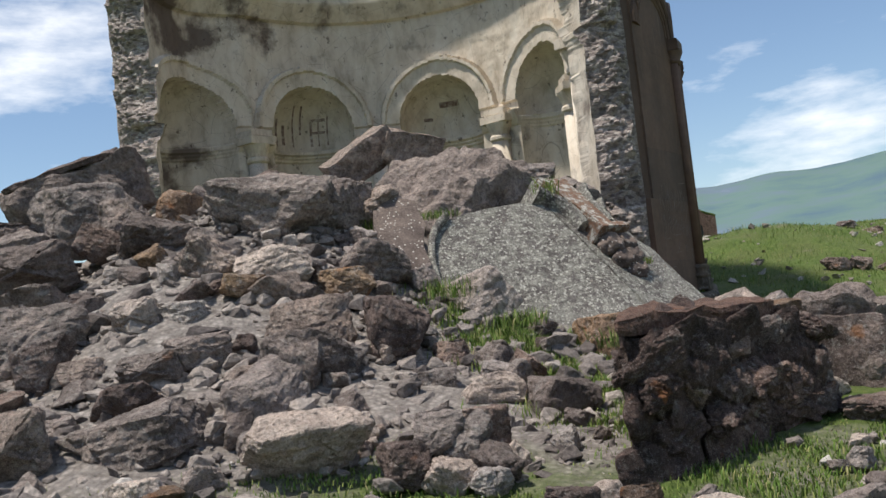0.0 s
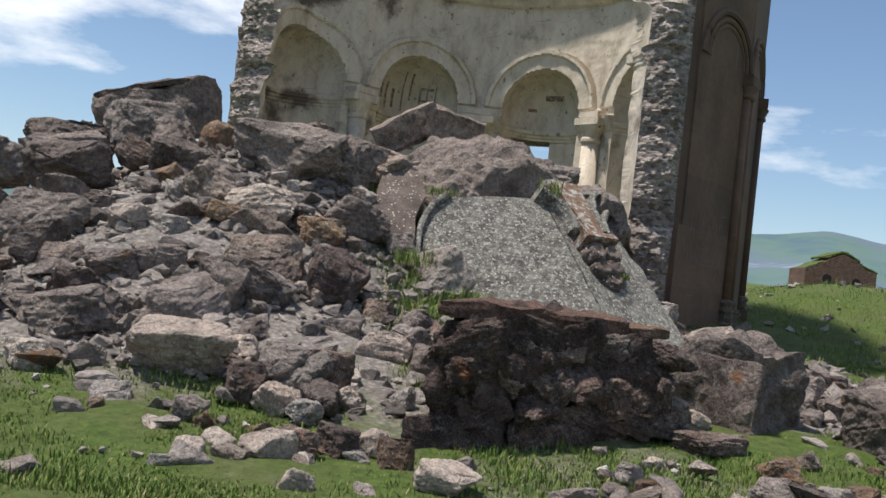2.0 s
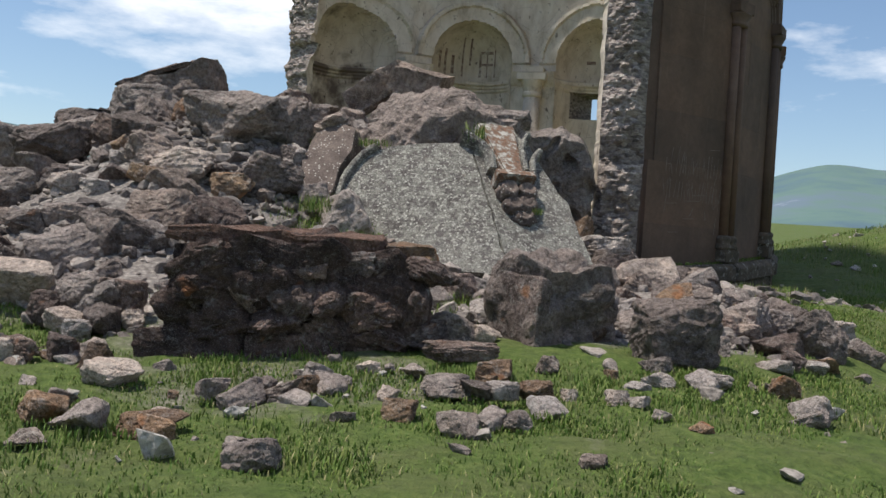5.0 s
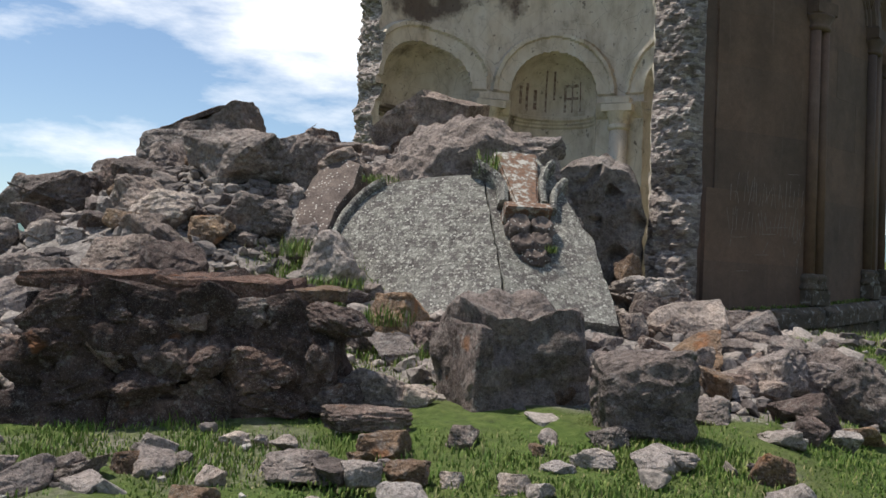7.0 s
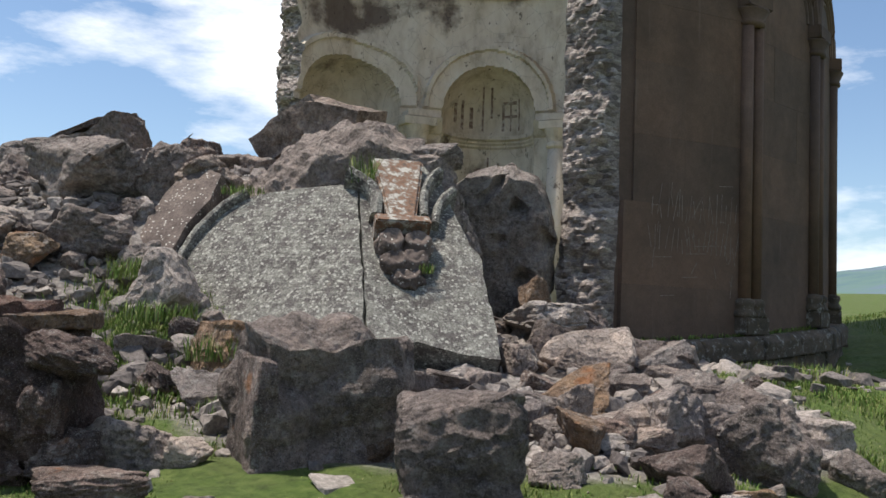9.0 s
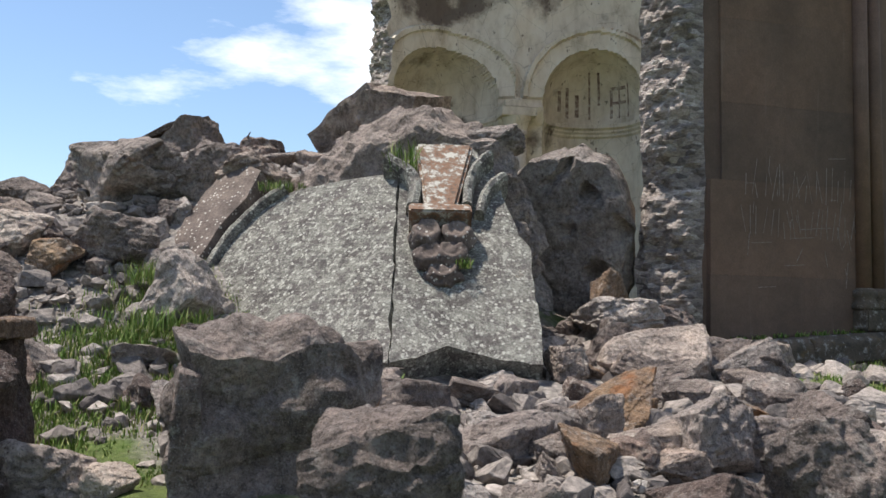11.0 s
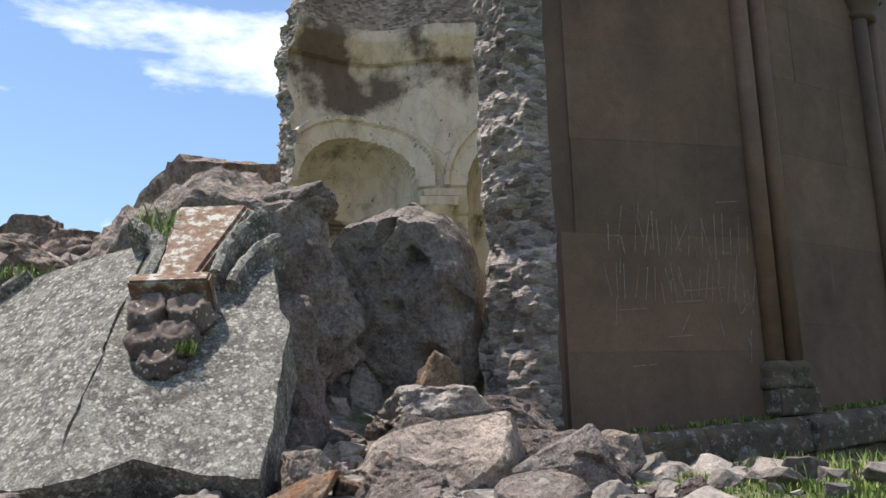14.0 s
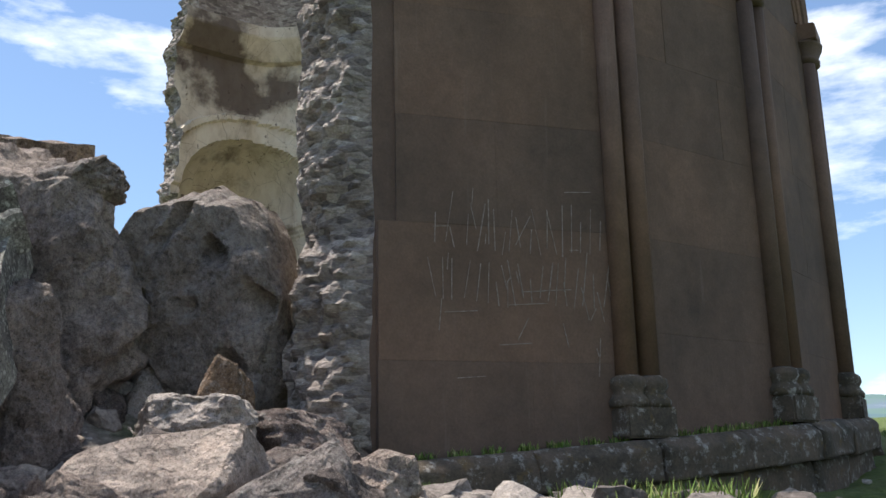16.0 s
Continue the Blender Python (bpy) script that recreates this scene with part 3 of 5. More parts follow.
W3 = 82.3
shell("wall", Z_FOOT, Z_TOP, 220, 480, inner_radius, lambda a, z: poly_radius(a), (181.5, -46.5), (174.5, -40.5),
      ((W3, 5.6, 5.38, 6.16), (171.5, 4.2, 5.28, 5.62)), church, (M_PLASTER, M_CORE, M_ASHLAR))
shell("drum", Z_TOP, 16.5, 70, 220, lambda a, z: wall_radius(a) - 0.40, lambda a, z: max(5.35, wall_radius(a) + 0.55) + (0.25 if z < 11.4 else 0), (178.0, -44.0), (174.5, -40.0),
      tuple((148.0 - 45 * k, 1.5, 11.45, 13.1) for k in range(5)), church, (M_CORE, M_CORE, M_ASHLAR), end_bulge=0.1)
# sloping roof between wall and drum
rv, rf = [], []
for i, a in enumerate(np.linspace(173.5, -40.5, 60)):
    rv += [polar(R_OUT + 0.12, a, Z_TOP), polar(5.3, a, Z_TOP + 0.95)]
    if i:
        rf.append((2 * i - 2, 2 * i, 2 * i + 1, 2 * i - 1))
part("roof", (rv, rf), M_CORE, church, "sloping stone roof over the niches")


def lathe(profile, n=18, half=False):
    """A turned solid from (radius, height) pairs."""
    bm = bmesh.new()
    rings = []
    for r, z in profile:
        rings.append([bm.verts.new((r * math.cos(2 * math.pi * k / n), r * math.sin(2 * math.pi * k / n), z)) for k in range(n)])
    for a, b in zip(rings, rings[1:]):
        for k in range(n):
            bm.faces.new((a[k], a[(k + 1) % n], b[(k + 1) % n], b[k]))
    bm.faces.new(list(reversed(rings[0])))
    bm.faces.new(rings[-1])
    return bm


def block(sx, sy, sz, bevel=0.015):
    bm = bmesh.new()
    bmesh.ops.create_cube(bm, size=1)
    bmesh.ops.scale(bm, vec=(sx, sy, sz), verts=bm.verts)
    bmesh.ops.bevel(bm, geom=bm.edges, offset=bevel, segments=2, affect="EDGES")
    return bm


def ledge_stone(sx, sy, sz, slope, seed):
    """A worn plinth stone whose outer top edge is cut to a slope."""
    bm = bmesh.new()
    bmesh.ops.create_cube(bm, size=1)
    bmesh.ops.subdivide_edges(bm, edges=bm.edges, cuts=11, use_grid_fill=True)
    for v in bm.verts:
        x, y, z = v.co.x * sx, v.co.y * sy, v.co.z * sz
        over = (x - sx / 2 + slope) + (z - sz / 2 + slope) - slope
        if over > 0:
            x, z = x - over / 2, z - over / 2
        p = Vector((x * 1.5 + seed * 3.1, y, z))
        inner = max(0.0, 1 - abs(v.co.y) * 2) ** 0.3
        x += (0.022 * noise.fractal(p * 4, 0.9, 2, 4) + 0.012 * noise.noise(p * 11)) - 0.012 * (1 - inner)
        v.co = Vector((x, y, z + 0.010 * noise.fractal(p * 5, 0.9, 2, 3)))
    return bm


def set_at(ob, r, a, z, turn=0.0):
    ob.location = polar(r, a, z)
    ob.rotation_euler = (0, 0, radians(a + turn))
    return ob


# engaged columns inside
for a in COLUMNS[1:6]:
    set_at(part("column", lathe([(0.26, 0.8), (0.255, 3.0), (0.245, 5.85)], 20), M_PLASTER, church, "plastered round half column", True), wall_radius(a) - 0.17, a, 0)
    cap = lathe([(0.24, 5.85), (0.29, 5.90), (0.29, 5.97), (0.25, 6.02), (0.27, 6.12), (0.34, 6.28), (0.36, 6.34)], 20)
    cap = set_at(part("capital", cap, M_PLASTER, church, "moulded column capital"), wall_radius(a) - 0.17, a, 0)
    set_at(part("abacus", block(0.98, 0.84, 0.20), M_PLASTER, church, "square abacus under the arches"), wall_radius(a) + 0.02, a, 6.44)
    set_at(part("impost", block(0.82, 0.66, 0.16), M_PLASTER, church), wall_radius(a) + 0.02, a, 6.64)


def sweep(points, radius, n=8):
    """A round moulding along points."""
    bm = bmesh.new()
    pts = [Vector(p) for p in points]
    rings = []
    for i, p in enumerate(pts):
        t = (pts[min(i + 1, len(pts) - 1)] - pts[max(i - 1, 0)]).normalized()
        x = t.cross(Vector((0.3, 0.2, 1)) if abs(t.z) < 0.9 else Vector((1, 0.1, 0))).normalized()
        y = t.cross(x)
        rings.append([bm.verts.new(p + radius * (x * math.cos(2 * math.pi * k / n) + y * math.sin(2 * math.pi * k / n))) for k in range(n)])
    for a, b in zip(rings, rings[1:]):
        for k in range(n):
            bm.faces.new((a[k], a[(k + 1) % n], b[(k + 1) % n], b[k]))
    bm.faces.new(rings[0])
    bm.faces.new(list(reversed(rings[-1])))
    bmesh.ops.recalc_face_normals(bm, faces=bm.faces)
    return bm


# twin colonnettes, bases, capitals and blind arches outside
STEP = 360.0 / FACES


def rise(y):
    """The plinth climbs along the wall."""
    return min(0.20, max(-0.27, 0.085 * (y - 20.9)))


Z_PLINTH, Z_CAP = 1.48, 6.0
for k in range(5):
    a = V0 + STEP * k
    lift = rise(polar(R_OUT, a)[1])
    set_at(part("pedestal", block(0.36, 0.52, 0.26, 0.02), M_PLINTH, church, "square colonnette pedestal with white lichen"), R_OUT + 0.03, a, Z_PLINTH + 0.14 + lift)
    for side in (-1, 1):
        o = math.degrees(side * 0.115 / R_OUT)
        base = lathe([(0.17, 0), (0.18, 0.05), (0.15, 0.09), (0.13, 0.13), (0.16, 0.18), (0.15, 0.24), (0.10, 0.27)], 14)
        set_at(part("base", base, M_PLINTH, church, "carved colonnette base", True), R_OUT + 0.04, a + o, Z_PLINTH + 0.27 + lift)
        shaft = lathe([(0.098, 0), (0.095, Z_CAP - Z_PLINTH - 0.54 - lift)], 14)
        set_at(part("colonnette", shaft, M_ASHLAR, church, "slender engaged shaft", True), R_OUT + 0.035, a + o, Z_PLINTH + 0.54 + lift)
    cap = lathe([(0.11, 0), (0.15, 0.04), (0.15, 0.08), (0.13, 0.11), (0.19, 0.24), (0.20, 0.27)], 14)
    cap = set_at(part("capital", cap, M_ASHLAR, church, "small cushion capital", True), R_OUT + 0.03, a, Z_CAP)
    cap.scale = (1, 1.55, 1)
    set_at(part("abacus", block(0.34, 0.56, 0.22), M_ASHLAR, church), R_OUT + 0.02, a, Z_CAP + 0.38)
for k in range(-1, 4):
    a0, a1 = V0 + STEP * k, V0 + STEP * (k + 1)
    p0, p1 = Vector(polar(R_OUT, a0, Z_CAP + 0.5)), Vector(polar(R_OUT, a1, Z_CAP + 0.5))
    mid, half = (p0 + p1) / 2, (p1 - p0) / 2
    out = (mid - Vector((CX, CY, mid.z))).normalized()
    for j, (share, rad) in enumerate(((0.97, 0.075), (0.82, 0.06), (0.70, 0.05))):
        pts = [mid + half * (share * math.cos(t)) + Vector((0, 0, share * half.length * 1.0 * math.sin(t))) + out * (0.03 - 0.012 * j) for t in np.linspace(0, math.pi, 19)]
        part("blind_arch", sweep(pts, rad), M_ASHLAR, church, "moulded blind arch")
# eaves cornice and stepped plinth in single stones
for k in range(-1, 10):
    a0, a1 = V0 + STEP * k, V0 + STEP * (k + 1)
    cut = 2
    for c in range(cut):
        f0, f1 = a0 + (a1 - a0) * c / cut, a0 + (a1 - a0) * (c + 1) / cut
        am = (f0 + f1) / 2
        rm = poly_radius(am)
        w = 2 * R_OUT * math.sin(radians((f1 - f0) / 2))
        tilt = ((a0 + a1) / 2 - am)
        st = part("plinth_stone", ledge_stone(0.62, w + 0.045, 0.34, 0.09, 40 + 2 * k + c), M_PLINTH, church, "ledge stone crusted with lichen", True)
        lift, lean_up = rise(polar(rm, am)[1]), math.atan(0.085 * math.cos(radians(am)))
        set_at(st, rm + 0.03, am, Z_PLINTH - 0.17 + lift, tilt).rotation_euler.x = lean_up
        st = part("plinth_stone", ledge_stone(0.62, w + 0.03, 0.75, 0.03, 80 + 2 * k + c), M_PLINTH, church, "", True)
        set_at(st, rm - 0.06, am, Z_PLINTH - 0.71 + lift, tilt).rotation_euler.x = lean_up
        st = part("cornice_stone", block(0.5, w - 0.012, 0.3, 0.03), M_ASHLAR, church)
        set_at(st, rm + 0.02, am, Z_TOP + 0.12, tilt)

# ---- the fallen carved piece of the drum ----
fallen = new("fallen_drum_fragment")
fallen.location = (3.10, 13.52, 1.03)
tagged(fallen, "huge fallen piece of carved drum with lichened arch panel and capital", "ruin fragment")
FL = frame_of((0.184, -0.741, 0.646), (0, 0, 0))
FR = frame_of((0.50, -0.50, 0.70), (0, 0, 0))


def plate(name, outline, thick, frame_m, mat, label, seed, cut=0.16):
    """A thick slab from an outline on a leaning face, with worn edges and an uneven surface."""
    xs, ys = [p[0] for p in outline], [p[1] for p in outline]

    def inside(x, y):
        hit = False
        for (x0, y0), (x1, y1) in zip(outline, outline[1:] + outline[:1]):
            if (y0 > y) != (y1 > y) and x < (x1 - x0) * (y - y0) / (y1 - y0) + x0:
                hit = not hit
        return hit

    bm = bmesh.new()
    vs = []
    n_o = len(outline)
    for i in range(n_o):
        (x0, y0), (x1, y1) = outline[i], outline[(i + 1) % n_o]
        steps = max(1, int(math.hypot(x1 - x0, y1 - y0) / cut))
        for k in range(steps):
            f = k / steps
            j = 0.035 * noise.noise(Vector((x0 + (x1 - x0) * f, y0 + (y1 - y0) * f, seed)) * 5)
            vs.append(bm.verts.new((x0 + (x1 - x0) * f + j, y0 + (y1 - y0) * f + j, 0)))
    face = bm.faces.new(vs)
    ret = bmesh.ops.extrude_face_region(bm, geom=[face])
    for v in [g for g in ret["geom"] if isinstance(g, bmesh.types.BMVert)]:
        v.co.z -= thick
    bmesh.ops.recalc_face_normals(bm, faces=bm.faces)
    bmesh.ops.triangulate(bm, faces=bm.faces)
    for _ in range(2):
        bmesh.ops.subdivide_edges(bm, edges=[e for e in bm.edges if e.calc_length() > cut * 1.3], cuts=1)
        bmesh.ops.triangulate(bm, faces=bm.faces)
    for v in bm.verts:
        p = v.co + Vector((seed, 0, 0))
        v.co.z += 0.02 * noise.fractal(p * 1.6, 0.9, 2, 4)
    bm.transform(frame_m)
    bmesh.ops.recalc_face_normals(bm, faces=bm.faces)
    return part(name, bm, mat, fallen, label)


plate("arch_panel", [(-2.78, 0.42), (-2.0, 0.25), (-1.25, 0.05), (-0.54, -0.03), (-0.02, 0.0), (-0.41, 0.99), (-0.75, 1.87), (-1.06, 2.66), (-1.53, 2.64), (-2.0, 2.58), (-2.5, 2.46), (-2.85, 2.2), (-2.92, 1.75), (-2.88, 1.3)], 0.5, FL, M_PANEL, "large grey inscribed wall panel under lichen", 1.0, 0.11)
plate("side_panel", [(0.012, 0.0), (0.26, 0.07), (0.51, 0.22), (0.77, 0.16), (1.07, 0.05), (1.38, 0.0), (1.40, 0.35), (1.38, 1.0), (1.36, 1.65), (1.22, 2.05), (1.12, 2.5), (1.03, 3.0), (0.82, 3.38), (0.5, 3.5), (0.2, 3.36), (0.0, 2.95), (0.006, 1.5)], 0.5, FR, M_LICHEN, "lichened wall panel under the capital", 2.0, 0.10)
plate("arch_border", [(-3.05, 0.70), (-2.99, 1.3), (-3.03, 1.8), (-2.92, 2.25), (-2.98, 2.72), (-3.30, 2.86), (-3.62, 2.6), (-3.68, 1.9), (-3.52, 1.2), (-3.35, 0.62)], 0.7, FL @ pose(0, 0, 0.17), M_BORDER, "dark arch border dotted with white lichen", 4.0, 0.11)


def moulding(points, width, depth, frame_m, mat, label="curved arch moulding"):
    """A squared, worn moulding bar lying on a leaning face."""
    pts = [Vector((x, y, 0)) for x, y in points]
    fine = []
    for i in range(len(pts) - 1):
        p0, p1, p2, p3 = pts[max(i - 1, 0)], pts[i], pts[i + 1], pts[min(i + 2, len(pts) - 1)]
        for t in np.linspace(0, 1, 9)[: 9 if i == len(pts) - 2 else 8]:
            fine.append(0.5 * ((2 * p1) + (p2 - p0) * t + (2 * p0 - 5 * p1 + 4 * p2 - p3) * t * t + (3 * p1 - p0 - 3 * p2 + p3) * t ** 3))
    bm, rings = bmesh.new(), []
    section = ((-0.5, -1.2), (-0.5, 0.55), (-0.36, 0.92), (0.0, 1.05), (0.36, 0.92), (0.5, 0.55), (0.5, -1.2))
    for i, p in enumerate(fine):
        t = (fine[min(i + 1, len(fine) - 1)] - fine[max(i - 1, 0)]).normalized()
        side = Vector((t.y, -t.x, 0))
        wear = 1 + 0.16 * noise.fractal(p * 6, 0.9, 2, 3)
        rings.append([bm.verts.new(p + side * (a * width) + Vector((0, 0, b * depth * wear))) for a, b in section])
    for a, b in zip(rings, rings[1:]):
        for k in range(len(section)):
            q = (k + 1) % len(section)
            bm.faces.new((a[k], a[q], b[q], b[k]))
    bm.faces.new(rings[0])
    bm.faces.new(rings[-1])
    bmesh.ops.recalc_face_normals(bm, faces=bm.faces)
    bm.transform(frame_m)
    return part("arch_moulding", bm, mat, fallen, label)


moulding([(-2.80, 0.62), (-2.93, 1.2), (-2.92, 1.75), (-2.78, 2.2), (-2.55, 2.5)], 0.11, 0.10, FL, M_LICHEN)
moulding([(0.16, 2.10), (0.19, 2.45), (0.08, 2.74), (-0.14, 2.92)], 0.15, 0.20, FR, M_LICHEN)
moulding([(0.73, 2.10), (0.76, 2.5), (0.86, 2.82), (1.0, 3.02)], 0.12, 0.22, FR, M_LICHEN)
moulding([(0.86, 2.05), (0.93, 2.38), (1.05, 2.6), (1.16, 2.72)], 0.11, 0.15, FR, M_LICHEN)


def prism(low, high, depth_low, depth_high, h0, h1, bevel=0.02):
    bm = bmesh.new()
    ring = []
    for (x0, x1), d, h in ((low, depth_low, h0), (high, depth_high, h1)):
        ring.append([bm.verts.new(c) for c in ((x0, h, -0.2), (x1, h, -0.2), (x1, h, d), (x0, h, d))])
    a, b = ring
    bm.faces.new(a)
    bm.faces.new(list(reversed(b)))
    for k in range(4):
        bm.faces.new((a[k], b[k], b[(k + 1) % 4], a[(k + 1) % 4]))
    bmesh.ops.recalc_face_normals(bm, faces=bm.faces)
    bmesh.ops.bevel(bm, geom=bm.edges, offset=bevel, segments=2, affect="EDGES")
    return bm


FK = FR @ pose(0.46, 1.78, 0)
bm = prism((-0.33, 0.31), (-0.34, 0.30), 0.34, 0.30, 0.0, 0.17)
bm.transform(FK)
part("abacus", bm, M_RUST, fallen, "abacus block orange with lichen")
bm = prism((-0.17, 0.15), (-0.30, 0.36), 0.25, 0.13, 0.16, 1.50, 0.03)
bm.transform(FK)
part("springer", bm, M_RUST, fallen, "wedge-shaped arch springer with orange lichen")
# capital of two scrolls over a bell, each hollowed at its eye
for sx, sy, sz, r, flat in ((-0.15, -0.16, 0.10, 0.19, 0.9), (0.15, -0.16, 0.10, 0.19, 0.9), (0.10, -0.42, 0.08, 0.17, 0.8), (-0.11, -0.43, 0.07, 0.17, 0.8), (0.02, -0.62, 0.02, 0.18, 0.7)):
    bm = bmesh.new()
    bmesh.ops.create_icosphere(bm, subdivisions=4, radius=r)
    for v in bm.verts:
        q = math.hypot(v.co.x, v.co.y) / r
        if v.co.z > 0:
            v.co.z -= 0.45 * r * math.exp(-(q / 0.38) ** 2) - 0.10 * r * math.cos(q * 9)
        v.co += v.co.normalized() * 0.05 * noise.fractal((v.co + Vector((sx, sy, 0))) * 7, 0.8, 2, 4)
        v.co.z *= flat
    bm.transform(FK @ Matrix.Translation((sx, sy, sz)))
    part("capital_scroll", bm, M_BORDER, fallen, "weathered scroll of the capital", True)
M_CREST = rock_material("crumbly brown vault core", (0.15, 0.127, 0.115), (0.30, 0.258, 0.232), (0.41, 0.36, 0.325), 0.6, 0.15)


def crumbly_core(seed, scale):
    """The rough back of the vault: a broad lump set with small stones and hollows."""
    me = rock_mesh("vault_core", seed, 6, 7, 0.06)
    for v in me.vertices:
        w = Vector((v.co.x * scale[0], v.co.y * scale[1], v.co.z * scale[2]))
        d = noise.voronoi(w * 3.6)[0]
        e = noise.voronoi(w * 8.0 + Vector((5, 0, 0)))[0]
        out = 0.11 * (0.5 - d[0]) + 0.05 * (0.5 - e[0]) + 0.10 * noise.fractal(w * 1.5, 0.9, 2, 4)
        w += w.normalized() * out
        v.co = Vector((w.x / scale[0], w.y / scale[1], w.z / scale[2]))
    me.materials.append(M_CREST)
    return me


body = crumbly_core(41, (3.7, 2.5, 3.5))
ob = new("core", body)
ob.parent = fallen
ob.location = (-2.77, 2.65, 1.32)
ob.rotation_euler = (radians(-12), 0, radians(6))
ob.scale = (4.0, 2.6, 3.5)
ob["label"] = "rough mortared vault core behind the panel"
body2 = crumbly_core(47, (2.0, 1.5, 2.5))
ob = new("core", body2)
ob.parent = fallen
ob.location, ob.rotation_euler, ob.scale = (-0.80, 2.25, 0.38), (0, 0, radians(40)), (1.6, 1.4, 2.25)

# ---- large loose masonry blocks and boulders ----
def lumpy_box(sx, sy, sz, seed, cuts=26, lump=0.10, cell=3.2, power=0.16):
    """A broken block of mortared masonry: a worn box with stones standing out of it."""
    bm = bmesh.new()
    bmesh.ops.create_cube(bm, size=1)
    bmesh.ops.subdivide_edges(bm, edges=bm.edges, cuts=cuts, use_grid_fill=True)
    off = Vector((seed * 3.7, seed * 1.3, seed * 5.1))
    for v in bm.verts:
        p = v.co.copy()
        q = p.normalized() * 0.62
        p = p.lerp(q, power)
        w = Vector((p.x * sx, p.y * sy, p.z * sz))
        d = noise.voronoi((w + off) * cell)[0]
        bulge = lump * (0.9 - 1.5 * d[0]) + lump * 0.9 * noise.fractal((w + off) * 1.3, 0.9, 2.1, 5)
        v.co = w + Vector((w.x / sx, w.y / sy, w.z / sz)).normalized() * bulge
    return bm


def thick_slab(sx, sy, sz, seed, wear=0.03):
    bm = bmesh.new()
    bmesh.ops.create_cube(bm, size=1)
    bmesh.ops.subdivide_edges(bm, edges=bm.edges, cuts=9, use_grid_fill=True)
    for v in bm.verts:
        w = Vector((v.co.x * sx, v.co.y * sy, v.co.z * sz))
        edge = sum(abs(c) > 0.49 for c in v.co) - 1
        w *= 1 - 0.035 * max(edge, 0)
        v.co = w + Vector((1, 1, 1)) * wear * noise.fractal(w * 2.7 + Vector((seed, 0, 0)), 0.8, 2, 5)
    return bm


long_block = new("masonry_block")
long_block.matrix_world = pose(2.40, 9.10, 0.66, 2, 0, 42)
tagged(long_block, "long dark fallen masonry block with reddish ashlar top", "masonry", "fallen masonry")
core = part("core", lumpy_box(2.72, 1.0, 1.24, 3, 46, 0.19, 2.3, 0.14), M_LONG, long_block, "dark lumpy mortared core")
part("facing_stone", thick_slab(2.25, 1.0, 0.15, 1, 0.06), M_BROWN, long_block, "reddish brown ashlar course").location = (-0.25, 0.05, 0.66)
part("facing_stone", thick_slab(0.55, 0.75, 0.12, 2), M_ORANGE, long_block, "orange lichened ashlar").location = (1.18, 0.0, 0.62)
rng = np.random.default_rng(31)
for row, (z, h) in enumerate(((0.40, 0.26), (0.08, 0.40), (-0.22, 0.30))):
    x = -1.25 + 0.12 * row
    while x < 1.2:
        w = rng.uniform(0.26, 0.62)
        me = broken_rock("core_stone", 900 + int(rng.integers(1000)), 16, 0.075, 0.09, 0.04, 0.55)
        me.materials.append((M_LONG, M_LONG, M_DARKROCK)[int(rng.integers(3))])
        ob = new("core_stone", me)
        ob.parent = long_block
        ob.location = (x + w / 2, -0.47 + rng.uniform(-0.05, 0.06), z + rng.uniform(-0.05, 0.05))
        ob.rotation_euler = rng.uniform(-0.35, 0.35), rng.uniform(-0.3, 0.3), rng.uniform(-0.4, 0.4)
        ob.scale = (w * 1.15, rng.uniform(0.24, 0.42), h * rng.uniform(0.9, 1.35))
        x += w
for x, w, h in ((-0.95, 0.95, 0.42), (0.05, 0.95, 0.40), (0.92, 0.55, 0.36)):
    ob = part("facing_stone", thick_slab(w, 0.34, h, x), M_LONG, long_block, "dark ashlar at the foot")
    ob.location, ob.rotation_euler = (x, -0.40, -0.50), (radians(-12), 0, radians(3 * x))
for ob in long_block.children:
    if ob.name.startswith("core_stone"):
        continue
    for v in ob.data.vertices:
        px, py = v.co.x + ob.location.x, v.co.y + ob.location.y
        v.co.x += 1.2 * (py + 0.5) * (0.5 - px / 2.72)
square_block = new("masonry_block")
square_block.matrix_world = pose(4.55, 11.2, 0.66, 3, 2, 58)
tagged(square_block, "squarish dark fallen masonry block standing in grass", "masonry", "fallen masonry")
part("core", lumpy_box(1.08, 0.95, 1.12, 8, 44, 0.17, 2.6, 0.2), M_ROCK, square_block, "dark weathered core")
part("facing_stone", thick_slab(0.16, 0.85, 0.85, 5), M_DARKROCK, square_block, "flat ashlar face").location = (-0.50, -0.1, 0.0)

BIG = [broken_rock("boulder", 100 + k, 12 + k % 4 * 2, 0.06, 0.05, 0.03, 0.25 + 0.04 * k) for k in range(10)]


def boulder(k, mat, at, size, turn=0, tilt=(0, 0), label=""):
    if not label:
        label = {M_ROCK: "weathered grey tuff boulder in the rubble heap", M_PALE: "pale whitish broken stone in the rubble",
                 M_DARKROCK: "dark reddish brown broken stone in the rubble", M_ORANGE: "broken stone crusted with orange lichen"}[mat]
    return stone("boulder", BIG[k % 10], mat, at, size, (tilt[0], tilt[1], turn), label, "boulders")


